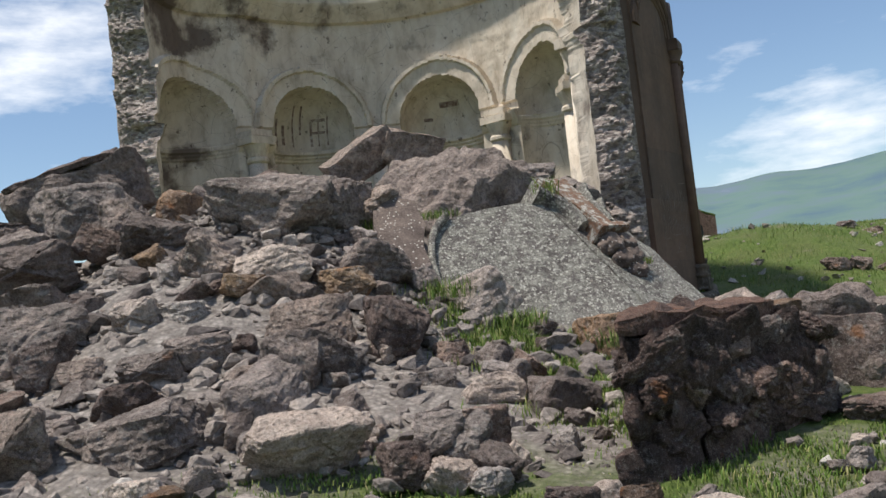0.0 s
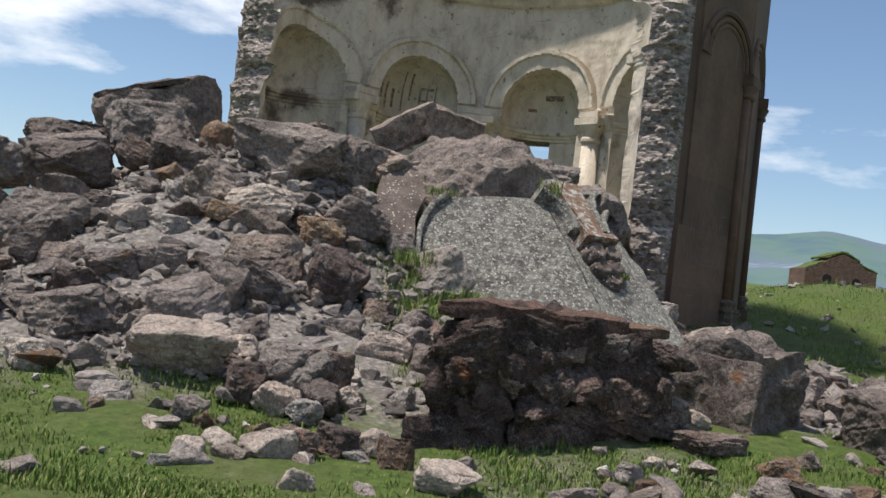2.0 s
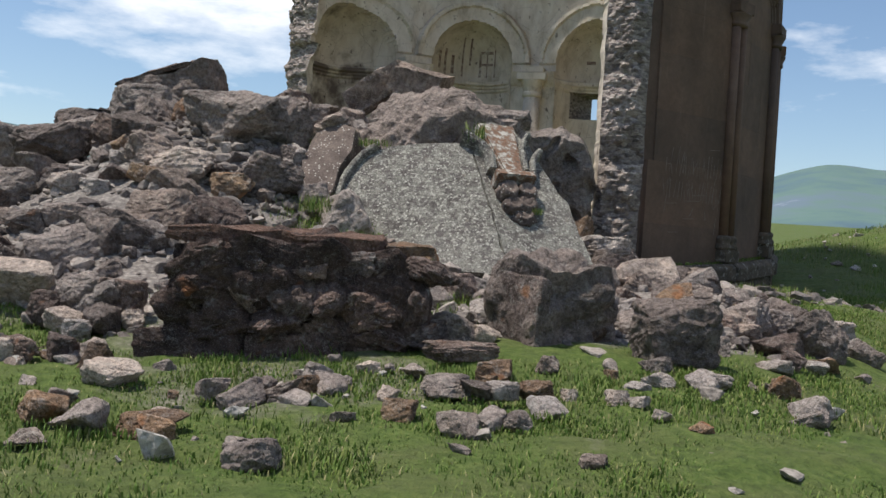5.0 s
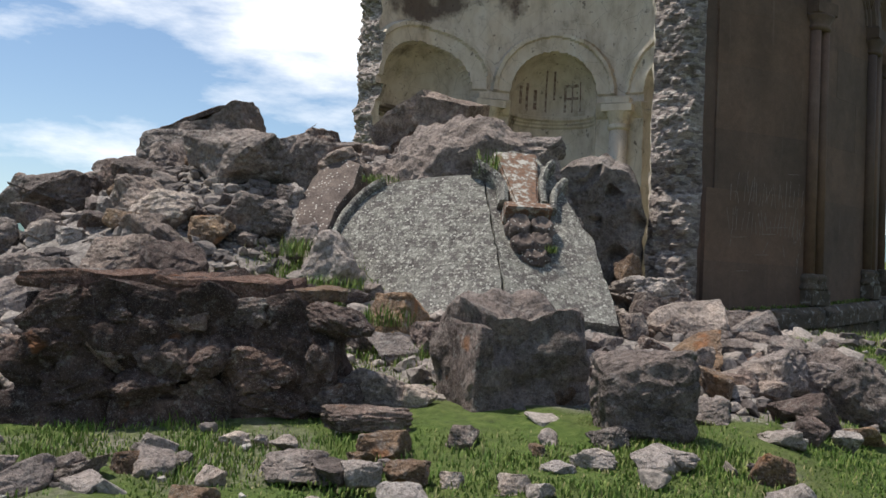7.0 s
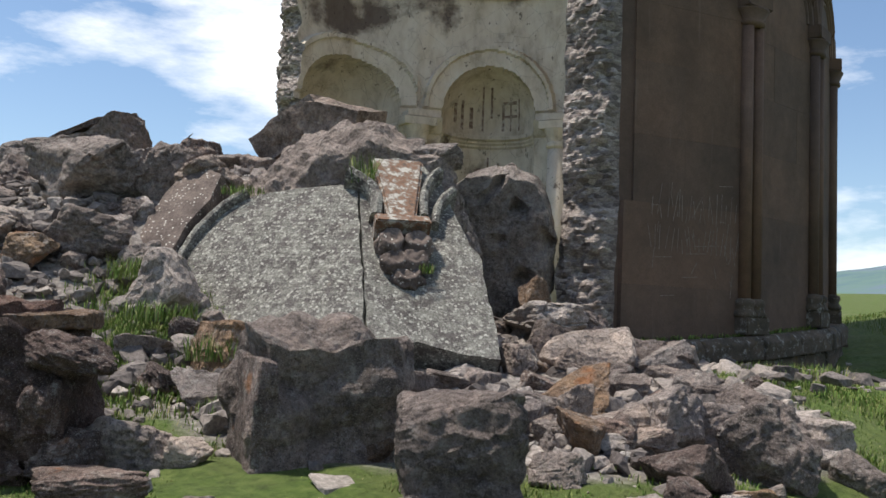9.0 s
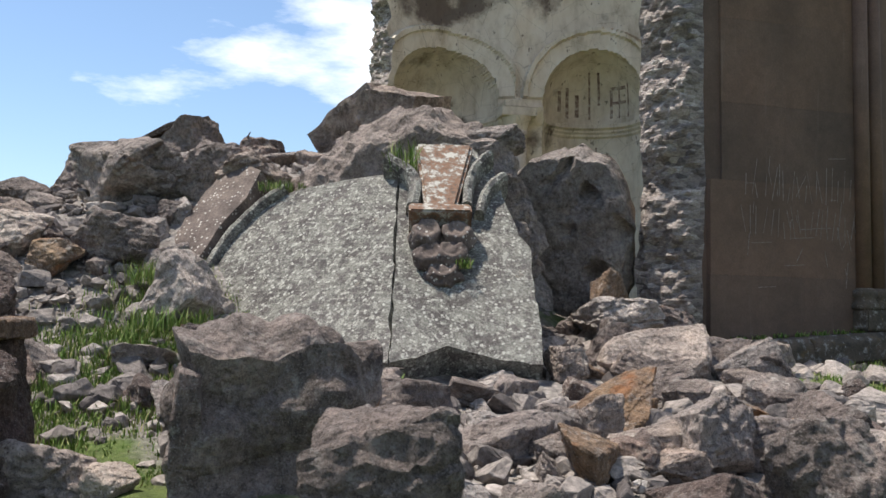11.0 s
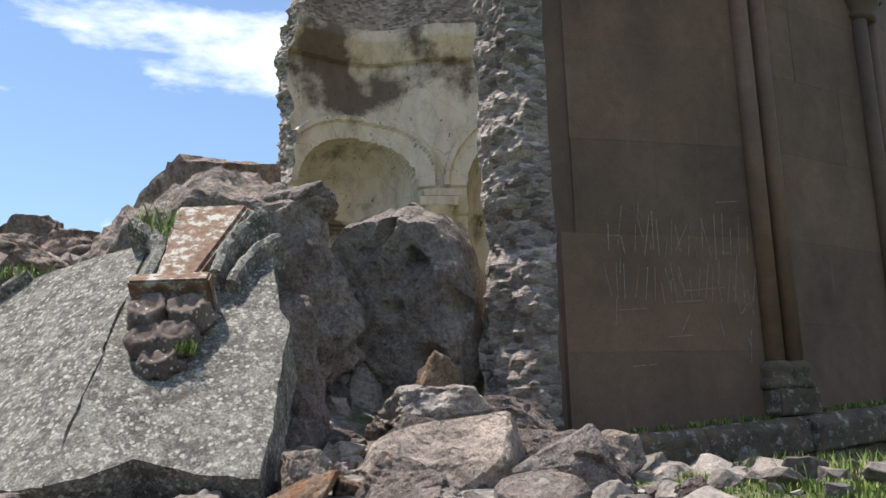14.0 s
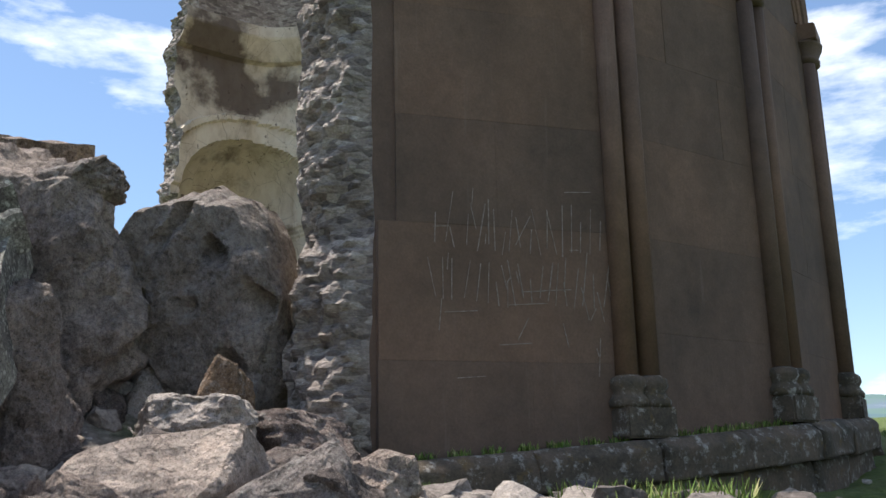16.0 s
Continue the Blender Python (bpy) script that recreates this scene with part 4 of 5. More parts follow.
boulder(3, M_ROCK, (-4.37, 11.01, 1.75), (1.13, 0.92, 0.84), 215)
boulder(0, M_ROCK, (-3.57, 13.11, 2.99), (1.04, 0.74, 0.66), 208)
boulder(7, M_ROCK, (-2.73, 12.32, 2.56), (0.77, 0.73, 0.66), 206)
boulder(4, M_PALE, (-1.86, 12.19, 2.31), (0.99, 0.77, 0.65), 203)
boulder(1, M_ORANGE, (-1.01, 12.23, 2.01), (0.78, 0.48, 0.47), 20)
boulder(8, M_ROCK, (-0.76, 12.91, 2.26), (1.04, 0.85, 0.69), 18)
boulder(5, M_DARKROCK, (-0.23, 11.15, 1.39), (0.82, 0.81, 0.91), 18)
boulder(2, M_ROCK, (-1.18, 11.01, 1.54), (1.01, 0.69, 0.73), 23)
boulder(9, M_PALE, (-3.25, 11.19, 1.87), (0.54, 0.51, 0.49), 30)
boulder(6, M_PALE, (-2.72, 11.23, 1.85), (0.54, 0.41, 0.35), 208)
boulder(3, M_DARKROCK, (-4.10, 10.56, 1.47), (0.50, 0.40, 0.47), 215)
boulder(0, M_ROCK, (-2.39, 8.74, 0.77), (1.29, 0.82, 0.67), 33)
boulder(7, M_ROCK, (-1.50, 9.65, 0.97), (0.54, 0.43, 0.52), 27)
boulder(4, M_ROCK, (-1.26, 10.04, 1.18), (0.62, 0.58, 0.84), 25)
boulder(1, M_PALE, (-0.82, 8.41, 0.56), (1.07, 0.70, 0.66), 207)
boulder(1, M_DARKROCK, (-0.02, 8.14, 0.40), (0.50, 0.42, 0.40), 0)
boulder(4, M_PALE, (0.36, 8.02, 0.30), (0.42, 0.36, 0.34), 53)
boulder(7, M_ROCK, (0.46, 8.44, 0.54), (0.60, 0.51, 0.48), 106)
boulder(0, M_ROCK, (0.78, 8.19, 0.34), (0.50, 0.42, 0.40), 159)
boulder(3, M_PALE, (0.24, 8.29, 0.62), (0.45, 0.38, 0.36), 212)
boulder(6, M_DARKROCK, (0.66, 8.54, 0.57), (0.50, 0.42, 0.40), 265)
boulder(9, M_PALE, (0.64, 7.94, 0.22), (0.35, 0.30, 0.28), 318)
boulder(5, M_ROCK, (-0.82, 10.43, 1.17), (0.67, 0.47, 0.57), 22)
boulder(2, M_ROCK, (-3.51, 10.29, 1.35), (0.53, 0.34, 0.30), 34)
boulder(9, M_ROCK, (-2.72, 10.12, 1.28), (0.68, 0.57, 0.44), 31)
boulder(6, M_ROCK, (-2.33, 10.45, 1.40), (0.69, 0.57, 0.45), 29)
boulder(3, M_DARKROCK, (0.31, 11.09, 1.08), (0.42, 0.33, 0.37), 16)
boulder(0, M_PALE, (0.84, 10.82, 0.86), (0.54, 0.40, 0.32), 193)
boulder(7, M_PALE, (0.62, 10.18, 0.74), (0.38, 0.34, 0.34), 15)
boulder(4, M_ROCK, (-1.06, 13.69, 2.67), (0.44, 0.41, 0.37), 198)
boulder(1, M_PALE, (-2.04, 7.75, 0.39), (0.47, 0.33, 0.34), 35)
boulder(8, M_PALE, (-1.66, 8.11, 0.45), (0.38, 0.28, 0.27), 32)
boulder(5, M_PALE, (-0.14, 7.29, 0.20), (0.24, 0.22, 0.26), 26)
boulder(2, M_PALE, (-0.91, 7.40, 0.24), (0.37, 0.25, 0.21), 30)
boulder(9, M_DARKROCK, (0.99, 6.96, 0.12), (0.35, 0.28, 0.30), 199)
boulder(6, M_DARKROCK, (1.24, 7.16, 0.13), (0.36, 0.32, 0.34), 197)
boulder(3, M_ORANGE, (1.73, 7.16, 0.12), (0.31, 0.29, 0.31), 14)
boulder(0, M_PALE, (1.32, 8.79, 0.36), (0.25, 0.22, 0.31), 14)
boulder(7, M_PALE, (0.87, 8.48, 0.33), (0.27, 0.28, 0.28), 17)
boulder(4, M_ROCK, (0.61, 6.56, 0.05), (0.30, 0.22, 0.16), 23)
boulder(1, M_ORANGE, (-1.89, 7.75, 0.37), (0.43, 0.29, 0.23), 214)
boulder(8, M_PALE, (1.28, 6.20, 0.01), (0.26, 0.19, 0.22), 19)
boulder(5, M_PALE, (2.23, 6.90, 0.06), (0.53, 0.41, 0.26), 10)
boulder(2, M_ROCK, (-5.22, 10.67, 1.46), (0.89, 0.93, 0.95), 39)
boulder(9, M_ROCK, (-3.44, 8.57, 0.77), (0.66, 0.70, 0.76), 38)
boulder(6, M_ROCK, (6.06, 10.83, 0.55), (0.87, 0.79, 0.85), 26)
boulder(3, M_ROCK, (5.06, 14.91, 0.88), (0.59, 0.43, 0.39), 201)
boulder(0, M_PALE, (6.41, 13.03, 0.69), (0.69, 0.64, 0.60), 18)
boulder(7, M_ROCK, (7.27, 12.99, 0.54), (0.74, 0.57, 0.75), 13)
boulder(4, M_ROCK, (5.87, 12.46, 0.57), (0.46, 0.34, 0.25), 22)
boulder(1, M_DARKROCK, (2.92, 12.15, 0.78), (0.51, 0.39, 0.48), 38)
boulder(8, M_PALE, (3.72, 10.12, 0.42), (0.72, 0.61, 0.47), 43)
boulder(5, M_DARKROCK, (7.17, 11.69, 0.33), (0.30, 0.25, 0.30), 16)
boulder(2, M_PALE, (4.70, 8.29, 0.12), (0.47, 0.35, 0.22), 48)
boulder(9, M_ORANGE, (5.40, 8.59, 0.13), (0.31, 0.26, 0.21), 41)
boulder(6, M_PALE, (5.15, 8.42, 0.12), (0.28, 0.22, 0.19), 44)
boulder(3, M_PALE, (6.04, 8.91, 0.13), (0.23, 0.18, 0.14), 34)
boulder(0, M_ROCK, (6.04, 10.23, 0.30), (0.34, 0.25, 0.21), 28)
boulder(7, M_PALE, (6.18, 9.72, 0.22), (0.34, 0.21, 0.16), 209)
boulder(4, M_ROCK, (2.70, 18.25, 1.29), (0.99, 0.68, 0.47), 25)
boulder(1, M_PALE, (7.38, 11.94, 0.27), (0.25, 0.19, 0.19), 194)
boulder(8, M_ORANGE, (7.20, 10.49, 0.20), (0.32, 0.26, 0.25), 18)
boulder(5, M_PALE, (4.14, 10.40, 0.39), (0.34, 0.28, 0.26), 39)
boulder(2, M_PALE, (6.36, 11.50, 0.44), (0.37, 0.25, 0.25), 22)
boulder(9, M_PALE, (6.61, 10.11, 0.23), (0.38, 0.26, 0.16), 204)
boulder(6, M_DARKROCK, (4.20, 9.59, 0.28), (0.75, 0.47, 0.24), 43)
boulder(3, M_PALE, (5.65, 8.76, 0.12), (0.17, 0.11, 0.11), 38)
boulder(0, M_ROCK, (7.79, 13.55, 0.34), (0.48, 0.38, 0.47), 189)
boulder(7, M_PALE, (5.38, 14.80, 0.83), (0.47, 0.34, 0.28), 32)
boulder(4, M_PALE, (6.66, 13.48, 0.64), (0.66, 0.42, 0.43), 208)
boulder(1, M_ROCK, (4.06, 14.85, 0.97), (0.43, 0.41, 0.47), 40)
boulder(8, M_PALE, (3.09, 16.88, 1.24), (0.86, 0.59, 0.45), 37)
boulder(5, M_ROCK, (5.60, 13.19, 0.71), (0.34, 0.31, 0.43), 219)
boulder(2, M_ROCK, (5.36, 12.36, 0.59), (0.32, 0.25, 0.31), 46)
boulder(9, M_ROCK, (6.47, 12.70, 0.54), (0.45, 0.30, 0.25), 34)
boulder(6, M_PALE, (7.29, 13.97, 0.52), (0.68, 0.46, 0.47), 201)
boulder(3, M_PALE, (3.87, 12.78, 0.69), (0.29, 0.22, 0.19), 52)
boulder(0, M_ROCK, (5.69, 12.50, 0.58), (0.31, 0.27, 0.27), 42)
boulder(7, M_ROCK, (4.52, 15.43, 0.93), (0.43, 0.29, 0.30), 35)
boulder(4, M_ROCK, (5.30, 15.89, 0.91), (0.42, 0.30, 0.27), 29)
boulder(1, M_PALE, (6.27, 14.99, 0.78), (0.35, 0.27, 0.19), 25)
boulder(8, M_DARKROCK, (6.21, 16.14, 0.87), (0.24, 0.18, 0.21), 202)
boulder(5, M_ROCK, (6.80, 13.70, 0.58), (0.39, 0.33, 0.27), 206)
boulder(2, M_PALE, (6.04, 13.15, 0.60), (0.20, 0.15, 0.12), 35)
boulder(9, M_ORANGE, (5.28, 14.24, 0.75), (0.23, 0.18, 0.16), 35)
boulder(6, M_PALE, (1.90, 17.75, 1.62), (0.41, 0.30, 0.28), 47)
boulder(3, M_PALE, (1.90, 17.16, 1.83), (0.46, 0.47, 0.61), 50)
boulder(0, M_PALE, (2.36, 16.24, 1.45), (0.28, 0.19, 0.19), 233)
boulder(7, M_ROCK, (2.00, 16.70, 1.73), (0.33, 0.35, 0.35), 232)
boulder(4, M_PALE, (3.33, 15.40, 1.08), (0.45, 0.41, 0.36), 54)
boulder(1, M_ROCK, (3.85, 17.00, 1.05), (0.37, 0.25, 0.26), 42)
slab = new("tilted_slab")
slab.matrix_world = pose(-6.05, 16.5, 4.15, 8, -16, 12)
tagged(slab, "great tilted slab of grey masonry on the heap", "masonry", "fallen masonry")
part("core", lumpy_box(2.3, 0.8, 1.0, 21, 30, 0.15, 1.7, 0.22), M_ROCK, slab)
part("facing_stone", thick_slab(1.9, 0.7, 0.12, 9, 0.06), M_DARKROCK, slab).location = (-0.1, 0, 0.55)
boulder(4, M_ROCK, (-2.1, 13.6, 3.3), (1.9, 1.2, 1.05), 15)
boulder(6, M_ROCK, (-1.35, 14.4, 3.2), (0.7, 0.8, 1.05), 40, (0, 25))
boulder(7, M_ROCK, (-0.75, 14.7, 3.25), (1.05, 0.8, 0.6), 80)
boulder(1, M_ROCK, (-5.4, 14.9, 3.5), (1.7, 1.2, 1.2), 20)
boulder(0, M_ROCK, (-6.2, 14.2, 3.05), (1.5, 1.2, 0.9), 70)
boulder(2, M_ROCK, (-4.3, 14.3, 3.3), (1.2, 1.0, 0.9), 120)
boulder(8, M_ROCK, (-7.3, 13.6, 2.7), (1.4, 1.2, 0.9), 20)
boulder(9, M_ROCK, (-5.2, 12.6, 2.6), (1.3, 1.1, 0.9), 45)
boulder(3, M_ROCK, (-7.0, 15.3, 3.3), (1.6, 1.2, 0.9), 45)
boulder(4, M_ROCK, (-5.8, 11.3, 1.9), (1.2, 1.1, 0.9), 5)
for x, z, w, t in ((-1.25, 4.35, 1.25, -32), (-0.35, 4.42, 1.0, 14)):
    chunk = new("ashlar_chunk")
    chunk.matrix_world = pose(x, 16.85, z, 12, t, 14)
    tagged(chunk, "broken ashlar lump tilted on the crest of the heap", "masonry", "fallen masonry")
    part("core", lumpy_box(w, 0.9, 0.50, 30 + x, 20, 0.045, 3.4, 0.03), M_ROCK, chunk)
    part("facing_stone", thick_slab(w * 0.95, 0.8, 0.12, x), M_DARKROCK, chunk).location = (0, 0, -0.26)
lean = new("leaning_block")
lean.matrix_world = pose(1.98, 17.62, 2.36, 12, 2, 24)
tagged(lean, "tall leaning lump of pitted grey wall core", "masonry", "fallen masonry")
bm = lumpy_box(1.62, 0.85, 2.5, 17, 52, 0.10, 2.2, 0.30)
for v in bm.verts:
    hole = noise.noise(v.co * 3.1 + Vector((4, 0, 0))) - 0.22
    v.co.y += 0.40 * max(0.0, hole) * (1 if v.co.y < 0 else 0)
    v.co.x *= math.sqrt(max(0.04, 1 - (max(v.co.z - 0.1, 0.0) / 1.38) ** 2))
    v.co.x += 0.10 * v.co.z
M_PITTED = rock_material("pitted grey wall core", (0.15, 0.128, 0.116), (0.31, 0.275, 0.25), (0.47, 0.43, 0.395), 1.1, 0.05)
part("core", bm, M_PITTED, lean)
boulder(4, M_ROCK, (1.62, 16.45, 3.66), (0.95, 0.6, 0.46), 30, (0, -8))
boulder(9, M_PALE, (3.25, 16.75, 1.45), (1.25, 0.8, 0.55), -25)
boulder(7, M_DARKROCK, (3.55, 17.5, 1.35), (1.0, 0.6, 0.6), 25, (0, 18))
boulder(8, M_ORANGE, (2.9, 17.2, 1.75), (0.5, 0.45, 0.65), 60)

# ---- loose rubble ----
SMALL = [broken_rock("rubble_stone", 300 + k, 10 + k % 5 * 2, 0.11, 0.045, 0.015, 0.3) for k in range(14)]
rng = np.random.default_rng(12)


def heap_density(x, y):
    d = float(bare(x, y))
    if y < 6.5 or (x > 8.6 and y < 12) or (x > 1.2 and 6.5 < y < 10 and d < 0.3):
        d *= 0.1
    if math.hypot(x - CX, y - CY) > 4.6 and y > 18.0 and x > 2.5:
        return 0.0
    if -0.6 < x < 3.6 and 13.3 < y < 15.6:
        return 0.0
    return d


rubble_mats = [M_ROCK] * 9 + [M_PALE] * 4 + [M_DARKROCK] * 4 + [M_ORANGE]
variants = {}
made = 0
while made < 290:
    x, y = rng.uniform(-8.5, 8.2), rng.uniform(6.6, 19.5)
    if rng.random() > heap_density(x, y):
        continue
    mat = rubble_mats[rng.integers(len(rubble_mats))]
    k = int(rng.integers(14))
    if (k, mat.name) not in variants:
        me = SMALL[k].copy()
        me.materials.append(mat)
        variants[k, mat.name] = me
    size = float(np.clip(rng.lognormal(-0.90, 0.42), 0.20, 0.95))
    if y < 9.5:
        size *= 0.75
    ob = new("rubble_stone", variants[k, mat.name])
    sc = size * rng.uniform(0.75, 1.25, 3) * np.array((1.1, 1.0, 0.75))
    ob.location = (x, y, float(ground_z(x, y)) + 0.22 * sc[2])
    ob.rotation_euler = rng.uniform(-0.5, 0.5), rng.uniform(-0.5, 0.5), rng.uniform(0, 6.28)
    ob.scale = sc
    tagged(ob, {M_ROCK: "angular grey broken stone in the heap", M_PALE: "pale angular broken stone in the heap",
                M_DARKROCK: "dark angular broken stone in the heap", M_ORANGE: "broken stone stained orange in the heap"}[mat], "stone", "rubble stones")
    made += 1


def in_the_grass(x, y):
    if y > 7.6 and abs((x - 2.4) * 0.67 + (y - 9.1) * -0.74) < 1.1 and abs((x - 2.4) * 0.74 + (y - 9.1) * 0.67) < 1.9:
        return 0.0
    if math.hypot(x - 4.55, y - 11.2) < 0.95:
        return 0.0
    return float(0.9 * bell(x, y, 1.2, 6.9, 2.4, 1.3) + 0.9 * bell(x, y, 5.0, 8.6, 2.0, 1.3) + 0.6 * bell(x, y, 7.4, 11.2, 1.0, 1.4) + 0.6 * bell(x, y, 1.4, 10.4, 0.9, 1.2))


field_mats = [M_PALE] * 8 + [M_ROCK] * 4 + [M_ORANGE] * 3
made = 0
while made < 90:
    x, y = rng.uniform(-2.5, 8.6), rng.uniform(4.8, 13)
    if rng.random() > in_the_grass(x, y):
        continue
    mat = field_mats[rng.integers(len(field_mats))]
    k = int(rng.integers(14))
    if (k, mat.name) not in variants:
        me = SMALL[k].copy()
        me.materials.append(mat)
        variants[k, mat.name] = me
    size = float(np.clip(rng.lognormal(-1.65, 0.35), 0.10, 0.36))
    ob = new("field_stone", variants[k, mat.name])
    sc = size * rng.uniform(0.75, 1.3, 3) * np.array((1.15, 1.0, 0.72))
    ob.location = (x, y, float(ground_z(x, y)) + 0.2 * sc[2])
    ob.rotation_euler = rng.uniform(-0.4, 0.4), rng.uniform(-0.4, 0.4), rng.uniform(0, 6.28)
    ob.scale = sc
    tagged(ob, {M_ROCK: "grey broken stone lying in short grass", M_PALE: "pale whitish stone lying in short grass",
                M_DARKROCK: "dark brown stone lying in short grass", M_ORANGE: "orange lichened stone lying in short grass"}[mat], "stone", "stones in the grass")
    made += 1


def lookup(weight, lo, hi, step=0.14):
    """A weight worked out once on a grid and read from it."""
    xs, ys = np.arange(lo[0], hi[0] + step, step), np.arange(lo[1], hi[1] + step, step)
    table = np.array([[weight(x, y) for y in ys] for x in xs], float)

    def read(x, y):
        i = np.clip(((np.asarray(x) - lo[0]) / step + 0.5).astype(int), 0, len(xs) - 1)
        j = np.clip(((np.asarray(y) - lo[1]) / step + 0.5).astype(int), 0, len(ys) - 1)
        return table[i, j]
    return read


def scatter(name, count, lo, hi, size_lo, size_hi, weight, mat, label, sub=2, seed=5):
    """Many small stones as one mesh."""
    r = np.random.default_rng(seed)
    shapes = []
    for k in range(8):
        me = broken_rock("pebble", 700 + seed * 10 + k, 10 + k, 0.30 if sub > 1 else 0.9, 0.05)
        shapes.append((np.array([v.co for v in me.vertices]), np.array([tuple(p.vertices) for p in me.polygons])))
        bpy.data.meshes.remove(me)
    vs, fs, base, n = [], [], 0, 0
    weight = lookup(weight, lo, hi, max(0.14, (hi[0] - lo[0]) / 120))
    while n < count:
        x, y = r.uniform(lo[0], hi[0]), r.uniform(lo[1], hi[1])
        if r.random() > weight(x, y):
            continue
        n += 1
        co, fc = shapes[r.integers(8)]
        sz = size_lo * (size_hi / size_lo) ** (r.random() ** 1.8)
        a = r.uniform(0, 6.28)
        c = co * (sz * r.uniform(0.7, 1.3, 3) * np.array((1.1, 1, 0.7)))
        c = c @ np.array(Euler((r.uniform(-0.5, 0.5), r.uniform(-0.5, 0.5), a)).to_matrix()).T
        vs.append(c + np.array((x, y, float(ground_z(x, y)) + 0.12 * sz)))
        fs.append(fc + base)
        base += len(co)
    ob = part(name, (np.concatenate(vs).tolist(), np.concatenate(fs).tolist()), mat)
    return tagged(ob, label, "stones", kind="stuff")


def meadow(x, y):
    return 0.5 if 3.5 < y < 11 and -4 < x < 9 else (0.7 if y > 20 and x > 6 else 0.06)


scatter("small_rubble", 3600, (-8.5, 6.8), (8.3, 19), 0.08, 0.32, heap_density, M_ROCKBITS, "small broken stones filling the rubble heap", 2, 5)
scatter("gravel", 5200, (-7, 6.8), (8.3, 18.5), 0.025, 0.09, heap_density, M_PALEBITS, "pale gravel and mortar crumbs on the heap", 1, 6)
scatter("meadow_stones", 620, (-5, 3.0), (20, 42), 0.06, 0.26, meadow, M_PALEBITS, "pale stones lying in the grass", 2, 7)

def by_plinth(x, y):
    d = math.hypot(x - CX, y - CY)
    return max(0.0, 1 - (d - 6.95) / 2.6) if d > 6.95 else 0.0


scatter("rubble_fringe", 520, (2.5, 14.0), (8.6, 20.0), 0.07, 0.34, by_plinth, M_ROCKBITS, "broken stones strewn along the foot of the wall", 2, 9)

# ---- grass ----
def grass_blades(name, count, lo, hi, weight, height, label, seed, mat):
    r = np.random.default_rng(seed)
    weight = lookup(weight, lo, hi)
    p = np.zeros((0, 2))
    while len(p) < count:
        q = np.stack([r.uniform(lo[0], hi[0], 60000), r.uniform(lo[1], hi[1], 60000)], -1)
        p = np.concatenate([p, q[r.random(60000) < weight(q[:, 0], q[:, 1])]])
    p = p[:count]
    n = len(p)
    z = ground_z(p[:, 0], p[:, 1]) - 0.01
    tuft = lookup(lambda x, y: 0.5 + 0.9 * max(0, noise.noise(Vector((x * 1.4, y * 1.4, 0))) + 0.35), lo, hi)(p[:, 0], p[:, 1])
    h = height * tuft * r.uniform(0.5, 1.3, n)
    a, lean = r.uniform(0, 6.283, n), r.uniform(0.1, 0.75, n)
    wx, wy = np.cos(a) * 0.007, np.sin(a) * 0.007
    dx, dy = -np.sin(a) * lean * h, np.cos(a) * lean * h
    base = np.stack([p[:, 0], p[:, 1], z], -1)
    side = np.stack([wx, wy, 0 * wx], -1)
    mid = base + np.stack([dx * 0.35, dy * 0.35, h * 0.6], -1)
    top = base + np.stack([dx, dy, h], -1)
    v = np.stack([base - side, base + side, mid + side * 0.7, mid - side * 0.7, top], 1).reshape(-1, 3)
    i = np.arange(n)[:, None] * 5
    f = [tuple(q) for q in (i + np.array([0, 1, 2, 3])).tolist()] + [tuple(q) for q in (i + np.array([3, 2, 4])).tolist()]
    ob = part(name, (v.tolist(), f), mat)
    return tagged(ob, label, "grass", kind="stuff")


def lawn(x, y):
    if math.hypot(x - CX, y - CY) < 7.6:
        return 0.0
    b = float(bare(x, y))
    patch = noise.fractal(Vector((x * 0.7, y * 0.7, 4)), 0.9, 2, 4)
    return max(0.0, (1 - 1.7 * b)) * min(1, max(0.30, 0.5 + 1.6 * patch))


def strip(x, y):
    return float(bell(x, y, 1.0, 12.6, 0.7, 1.1) + 0.8 * bell(x, y, 1.9, 10.6, 0.8, 1.3) + 0.6 * bell(x, y, 3.3, 12.2, 0.5, 0.5))


grass_blades("meadow_grass", 170000, (-4.5, 2.6), (12, 22), lawn, 0.060, "short green grass with dry blades", 21, M_GRASS)
grass_blades("tall_grass", 15000, (-0.5, 8.5), (7.5, 21), strip, 0.13, "tufts of long fresh green grass among the stones", 22, M_GRASS)
grass_blades("far_grass", 40000, (2, 20), (22, 44), lambda x, y: 0.0 if math.hypot(x - CX, y - CY) < 8.2 else 0.6, 0.13, "rough pasture grass beyond the church", 23, M_GRASS)

# ---- chapel in the distance ----
chapel = new("distant_chapel")
chapel.matrix_world = pose(22.6, 117.5, 6.2, 0, 0, 12) @ Matrix.Scale(0.80, 4)
tagged(chapel, "small ruined brown stone chapel with grassy roof in the field", "chapel")
bm = bmesh.new()
prof = [(-5, 0), (5, 0), (5, 3.6), (3.4, 4.1), (2.0, 5.2), (0.2, 5.9), (-1.8, 5.0), (-3.3, 3.9), (-5, 3.5)]
fr = [bm.verts.new((x, -3.2, z)) for x, z in prof]
bk = [bm.verts.new((x, 3.2, z)) for x, z in prof]
bm.faces.new(fr)
bm.faces.new(list(reversed(bk)))
for k in range(len(prof)):
    bm.faces.new((fr[k], bk[k], bk[(k + 1) % len(prof)], fr[(k + 1) % len(prof)]))
bmesh.ops.recalc_face_normals(bm, faces=bm.faces)
